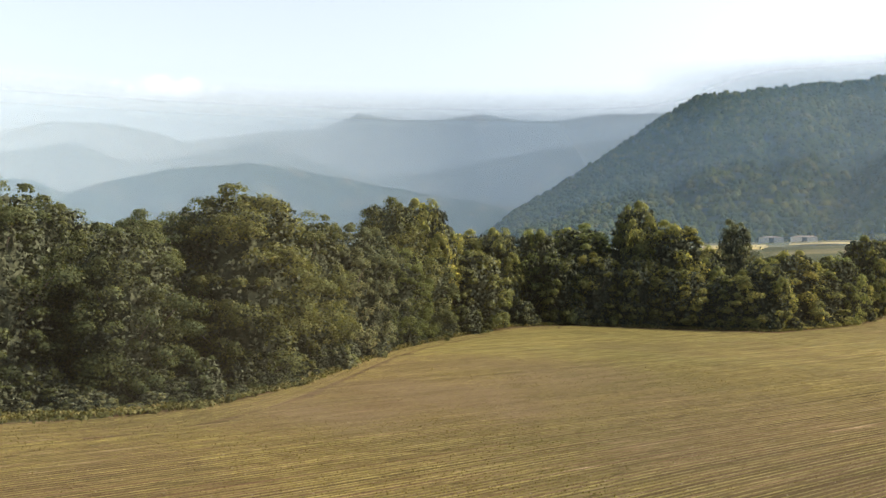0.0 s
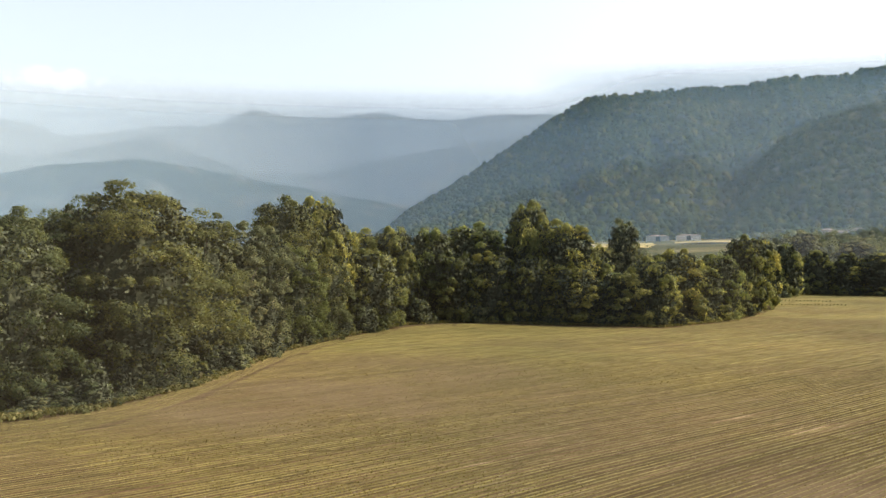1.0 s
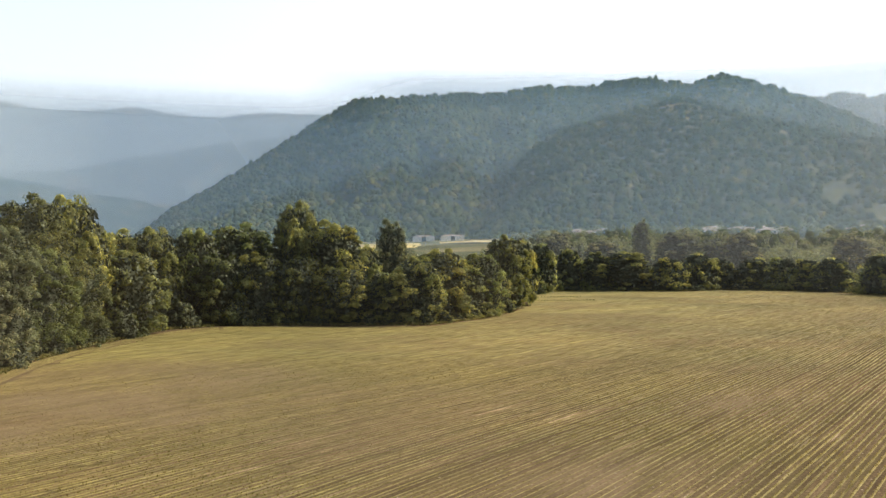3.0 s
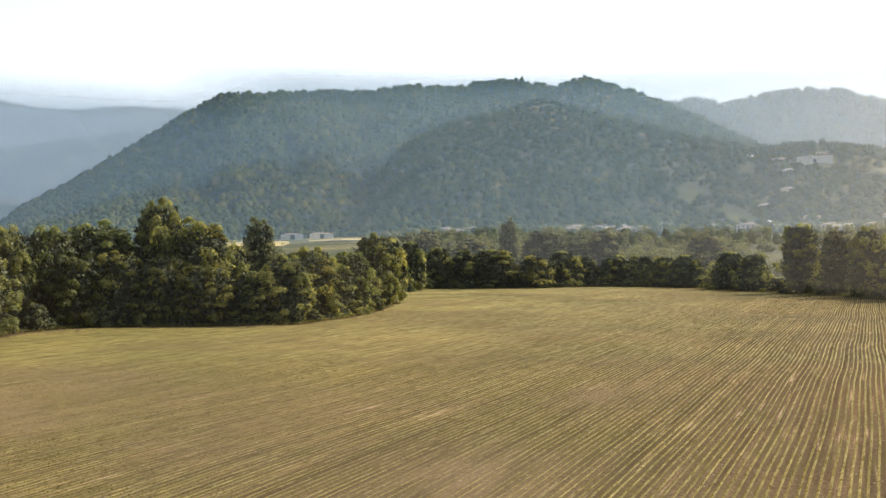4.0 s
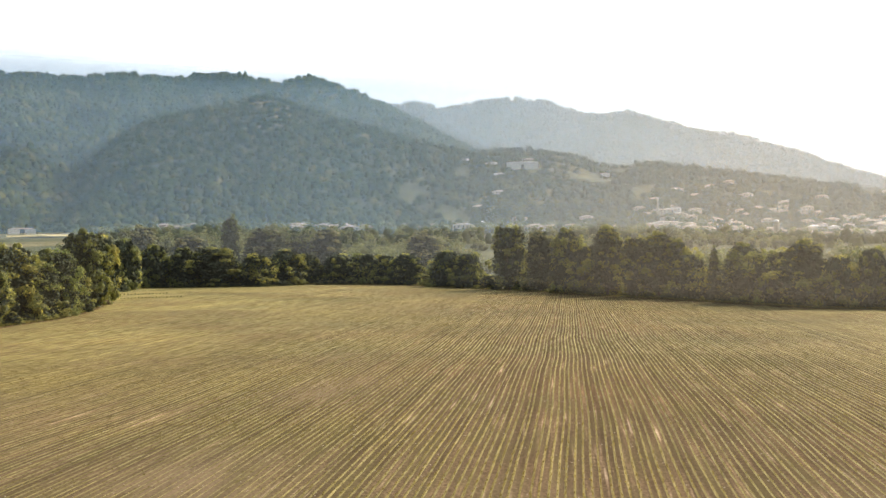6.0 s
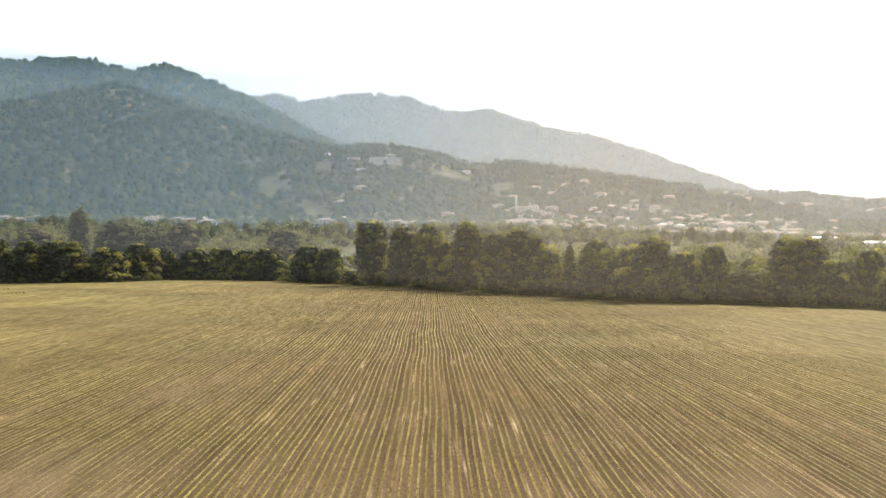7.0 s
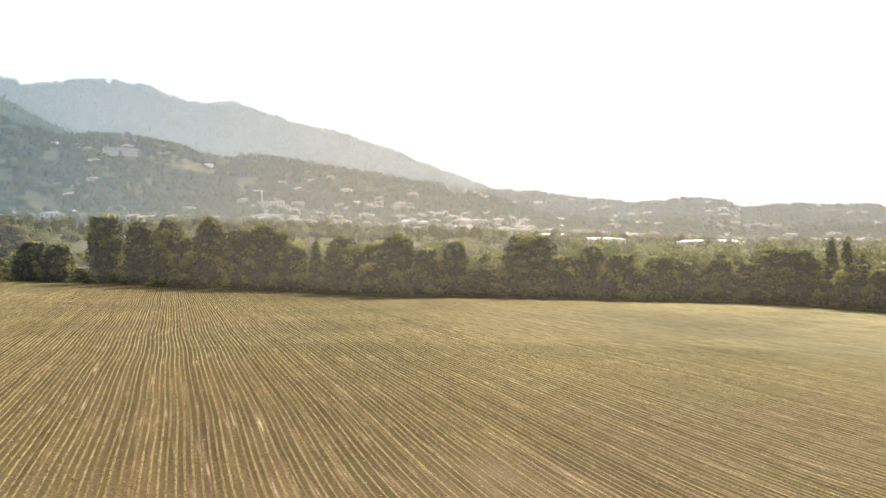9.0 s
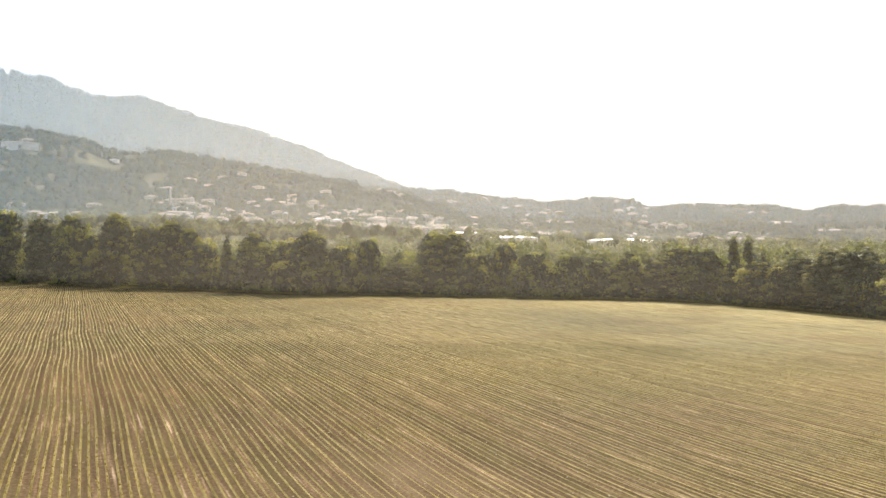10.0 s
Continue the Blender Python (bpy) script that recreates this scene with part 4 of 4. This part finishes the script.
warehouse(-17.9, 1000, 11, 16, 7, 5, METAL_ROOF, "hall with a shining white metal roof")
warehouse(-19.0, 1004, 11, 16, 7, 5, METAL_ROOF, "hall with a shining white metal roof")
warehouse(-30.0, 640, 34, 14, 6, -4, METAL_ROOF, "long white industrial hall behind the hedge")
warehouse(-36.5, 680, 46, 16, 6, 4, METAL_ROOF, "long white industrial hall behind the hedge")
warehouse(-27.0, 690, 26, 14, 6, 8, METAL_ROOF, "white industrial hall behind the hedge")
warehouse(-9.6, 900, 30, 16, 9, 3, ROOF_TILE, "large pale hall with a brown roof")
warehouse(-0.9, 1350, 46, 14, 8, 2, ROOF_TILE, "long pale building high on the hillside")
warehouse(30.5, 860, 20, 11, 4.5, 3, ROOF_TILE, "long low farm building in the valley")
warehouse(32.6, 905, 16, 10, 4.5, -6, ROOF_TILE, "low farm shed with a brown roof")
warehouse(28.7, 890, 22, 10, 4.5, 5, ROOF_TILE, "low farm shed with a brown roof")


def stubble_field(b0, b1, d0, d1):
    """A mown field on the valley floor."""
    B, D = np.meshgrid(np.linspace(b0, b1, 30), np.linspace(d0, d1, 10), indexing="ij")
    x, y = at(B, D + 12 * np.sin(B * 1.3))
    z = land_height(B, D) + 0.5
    tagged(part("stubble_field", fast_mesh("stubble_field", np.stack([x, y, z], -1).reshape(-1, 3), grid_faces(*B.shape), True), STUBBLE, None),
           "mown straw-yellow field on the valley floor", "field", kind="structure")


for spread in ((30.6, 36.5, 700, 780), (24, 36, 850, 885), (21.5, 30.5, 915, 950), (25.5, 29.5, 760, 800)):
    stubble_field(*spread)

def lathe(name, profile, sides=14):
    a = np.linspace(0, math.tau, sides, endpoint=False)
    v = np.concatenate([np.stack([np.cos(a) * r_, np.sin(a) * r_, 0 * a + z_], -1) for r_, z_ in profile])
    f = [(i * sides + k, i * sides + (k + 1) % sides, (i + 1) * sides + (k + 1) % sides, (i + 1) * sides + k) for i in range(len(profile) - 1) for k in range(sides)]
    return fast_mesh(name, v, f, True)


def tower(name, bearing, dist, shaft, cap, label, category):
    x, y = at(bearing, dist)
    root = new(name)
    root.matrix_basis = Matrix.Translation((x, y, float(land_height(np.array(bearing), np.array(dist)))))
    part("shaft", lathe("shaft", shaft), PLASTER, root)
    part("cap", lathe("cap", cap), METAL_ROOF, root, "pale metal cap")
    tagged(root, label, category)


tower("silo", -15.9, 720, [(1.9, -2), (1.9, 13), (1.8, 14)], [(2.05, 14), (2.05, 14.4), (1.2, 15.4), (0.05, 15.8)], "slim white silo standing behind the hedge", "silo")
tower("chimney_stack", -9.1, 1050, [(1.3, -2), (1.1, 12), (0.9, 24)], [(1.0, 24), (1.0, 24.6), (0.7, 24.8), (0.5, 24.6)], "tall pale chimney stack in the town", "chimney")
tower("bell_tower", 1.6, 930, [(2.4, -2), (2.4, 9), (2.5, 9.3)], [(2.8, 9.3), (2.6, 9.6), (1.2, 10.8), (0.05, 11.6)], "small pale bell tower among the houses", "tower")


def earth_bank():
    """A heap of bare earth at the wood's corner."""
    v, f = ico(3)
    v = v[:, :] * np.array([2.6, 1.6, 1.1])
    v = v * (1 + 0.22 * np.array([noise.noise(Vector(q) * 0.9) for q in v]))[:, None]
    v[:, 2] = np.maximum(v[:, 2], -0.3)
    ob = part("earth_bank", fast_mesh("earth_bank", v, f, True), SOIL, None)
    x, y = at(24.55, 203)
    ob.location = (x, y, 0.1)
    tagged(ob, "low bank of bare brown earth at the wood's corner", "earth bank")


earth_bank()


def seedlings():
    """Two short rows of young planted shrubs in the field's far corner."""
    v, f, _s = leaves(np.random.default_rng(3), np.array([[0, 0, 0.3], [0, 0.1, 0.55], [0.1, 0, 0.45]]), np.array([0.28, 0.22, 0.22]), 14, 0.16)
    me = fast_mesh("seedling", v, f)
    me.materials.append(LEAF)
    stem = fast_mesh("stem", *tube([(0, 0, -0.1), (0, 0, 0.5)], [0.03, 0.015], 5))
    for row, n in ((226, 18), (246, 14)):
        for i in range(n):
            root = new("seedling")
            x, y = at(23.4 - i * 0.20, row + rng.uniform(-0.4, 0.4) + i * 0.25)
            root.location = (x, y, float(field_height(np.array(x), np.array(y))))
            root.scale = (0.55, 0.55, rng.uniform(0.35, 0.65))
            part("leaves", me, LEAF, root)
            part("stem", stem, BARK, root)
            tagged(root, "small dark planted seedling in the field's corner", "seedling", "rows of planted seedlings")


seedlings()

# ---------------------------------------------------------------- crops in rows
def crop_rows():
    """Low crop plants in rows 0.39 m apart; leaf sprays are finer and closer near the middle of the field."""
    gap, HEADLAND = 0.39, 8.0
    ca, sa = math.cos(-ROW_TURN), math.sin(-ROW_TURN)
    r = np.random.default_rng(77)
    P, S, V, F, o = [], [], [], [], 0
    for i in range(-650, 610):
        u = i * gap + r.normal() * 0.03
        row_full = 0.45 if i % 24 in (4, 9) else 0.88 + 0.24 * r.random()
        for step, lo, hi, size in ((0.12, 24, 95, 0.042), (0.5, 95, 165, 0.0), (1.0, 165, 330, 0.0)):
            t = np.arange(-70, 330, step)
            t = t + r.random(len(t)) * step
            w = u + 0.12 * np.sin(t / 8 + u * 0.02) * np.sin(t / 23) + 0.12 * (vnoise(t / 8, u / 30 + 0 * t, 2) - 0.5)
            x, y = w * ca - t * sa, w * sa + t * ca
            d, b = np.hypot(x, y), np.degrees(np.arctan2(-x, y))
            ok = (d > lo) & (d <= hi) & (d < rim(b) - 2.5) & (b < 80) & (b > -57)
            some = np.arange(0, len(t), max(1, round((0.6 if lo < 90 else 1.5 if lo < 150 else 3.0) / step)))
            if ok[some].sum() > 1 or lo < 90 and abs(u) < 60:
                seg = 0.8 if lo < 90 else 1.6 if lo < 150 else 3.2
                qx, qy, m = x[some], y[some], len(some)
                on = ((d[some] > lo - seg) | (lo < 90)) & (d[some] <= hi + seg) & (d[some] < rim(b[some]) - 2.5) & ((b[some] < 80) & (b[some] > -57) | (d[some] < 60))
                full = np.clip((vnoise(qx / 14 + 31, qy / 14, 3) - 0.10) * 2.6, 0.55, 1)
                full = full * (1 - 0.7 * bare(qx, qy))
                on &= (b[some] < 43) | (d[some] < rim(b[some]) - HEADLAND)
                hgt, half, z = (0.018 + 0.024 * r.random(m)) * full * row_full, (0.046 + 0.022 * r.random(m) + 0.022 * full) * (1.0 if lo < 90 else 1.3), field_height(qx, qy)
                top = half * (0.35 + 0.25 * r.random(m))
                V.append(np.stack([np.stack([qx + ca * e, qy + sa * e, z + h_], -1) for e, h_ in ((-half, -0.03), (-top, hgt), (top, hgt * 0.95), (half, -0.03))], 1).reshape(-1, 3))
                q = np.nonzero(on[:-1] & on[1:])[0] * 4 + o
                F += [np.stack([q + e, q + e + 1, q + e + 5, q + e + 4], -1) for e in range(3)]
                o += m * 4
            if size == 0:
                continue
            x, y = x[ok], y[ok]
            if not len(x):
                continue
            thick = np.clip((vnoise(x / 14 + 31, y / 14, 3) - 0.22) * 2.8, 0.12, 1)
            keep = r.random(len(x)) < (0.3 + 0.7 * thick) * np.clip((92 - np.hypot(x, y)) / 50, 0.0, 1)
            x, y, thick = x[keep], y[keep], thick[keep]
            n = len(x)
            side = r.normal(size=n) * 0.03
            z = field_height(x, y) + 0.02 + 0.08 * thick * r.random(n)
            P.append(np.stack([x + ca * side, y + sa * side, z], -1))
            S.append(size * (0.6 + 0.4 * thick))
    hb = np.arange(43, 80, 0.35)            # the headland's rows follow the wood
    smooth_rim = np.array([rim(hb + e) for e in np.linspace(-3, 3, 9)]).mean(0)
    for k, inset in enumerate(np.arange(1.6, HEADLAND, gap)):
        qx, qy = at(hb, smooth_rim - inset)
        m, z = len(hb), field_height(qx, qy)
        nx, ny = -np.sin(np.radians(hb)), np.cos(np.radians(hb))
        half = 0.07 + 0.05 * r.random(m)
        hgt = (0.008 + 0.022 * r.random(m)) * (0.4 + 0.6 * (k % 3 != 1))
        V.append(np.stack([np.stack([qx + nx * e, qy + ny * e, z + h_], -1) for e, h_ in ((-half, -0.03), (-half * 0.5, hgt), (half * 0.5, hgt), (half, -0.03))], 1).reshape(-1, 3))
        q = np.arange(m - 1) * 4 + o
        F += [np.stack([q + e, q + e + 1, q + e + 5, q + e + 4], -1) for e in range(3)]
        o += m * 4
    v, f = np.concatenate(V), np.concatenate(F)
    used = np.unique(f)
    index = np.zeros(len(v), np.int64)
    index[used] = np.arange(len(used))
    ridges = fast_mesh("row_ridges", v[used], index[f], True)
    facing = r.normal(size=(len(used), 3)) * 0.25 + np.array([0, 0, 1])      # small leaves face the sky
    ridges.normals_split_custom_set_from_vertices((facing / np.linalg.norm(facing, axis=1)[:, None]).astype(np.float32).tolist())
    tagged(part("row_ridges", ridges, ROW, None), "low ridges of soil and stubble along the crop rows", "crops", kind="stuff")
    P, S = np.concatenate(P), np.concatenate(S)
    n = len(P)
    nrm = r.normal(size=(n, 3)) + [0.35, 0.45, 0.5]
    nrm /= np.linalg.norm(nrm, axis=1)[:, None]
    t = np.cross(nrm, r.normal(size=(n, 3)) + [0, 1.2, 0])
    t /= np.linalg.norm(t, axis=1)[:, None]
    b = np.cross(nrm, t)
    s = (S * (0.7 + 0.6 * r.random(n)))[:, None]
    s2 = np.minimum(s, 0.13)
    v = np.stack([P - t * s, P + b * s2 * 0.8, P + t * s, P - b * s2 * 0.8], 1).reshape(-1, 3)
    tagged(part("crop_rows", fast_mesh("crop_rows", v, np.arange(len(v)).reshape(-1, 4)), CROP, None), "rows of low yellowish green crop plants", "crops", kind="stuff")


crop_rows()


def verge():
    """Tufts of long grass and weeds where the field meets the trees."""
    r = np.random.default_rng(9)
    n = 9000
    b = r.uniform(-55, 80, n)
    d = rim(b) + r.normal(size=n) * 0.8 + 0.2
    x, y = at(b, d)
    c = np.stack([x, y, field_height(x, y) + 0.15], -1)
    v, f, _s = leaves(r, c, np.full(n, 0.22), 4, 0.13)
    tagged(part("grass_verge", fast_mesh("grass_verge", v, f), VERGE, None), "strip of long grass and weeds along the trees", "grass", kind="stuff")


verge()
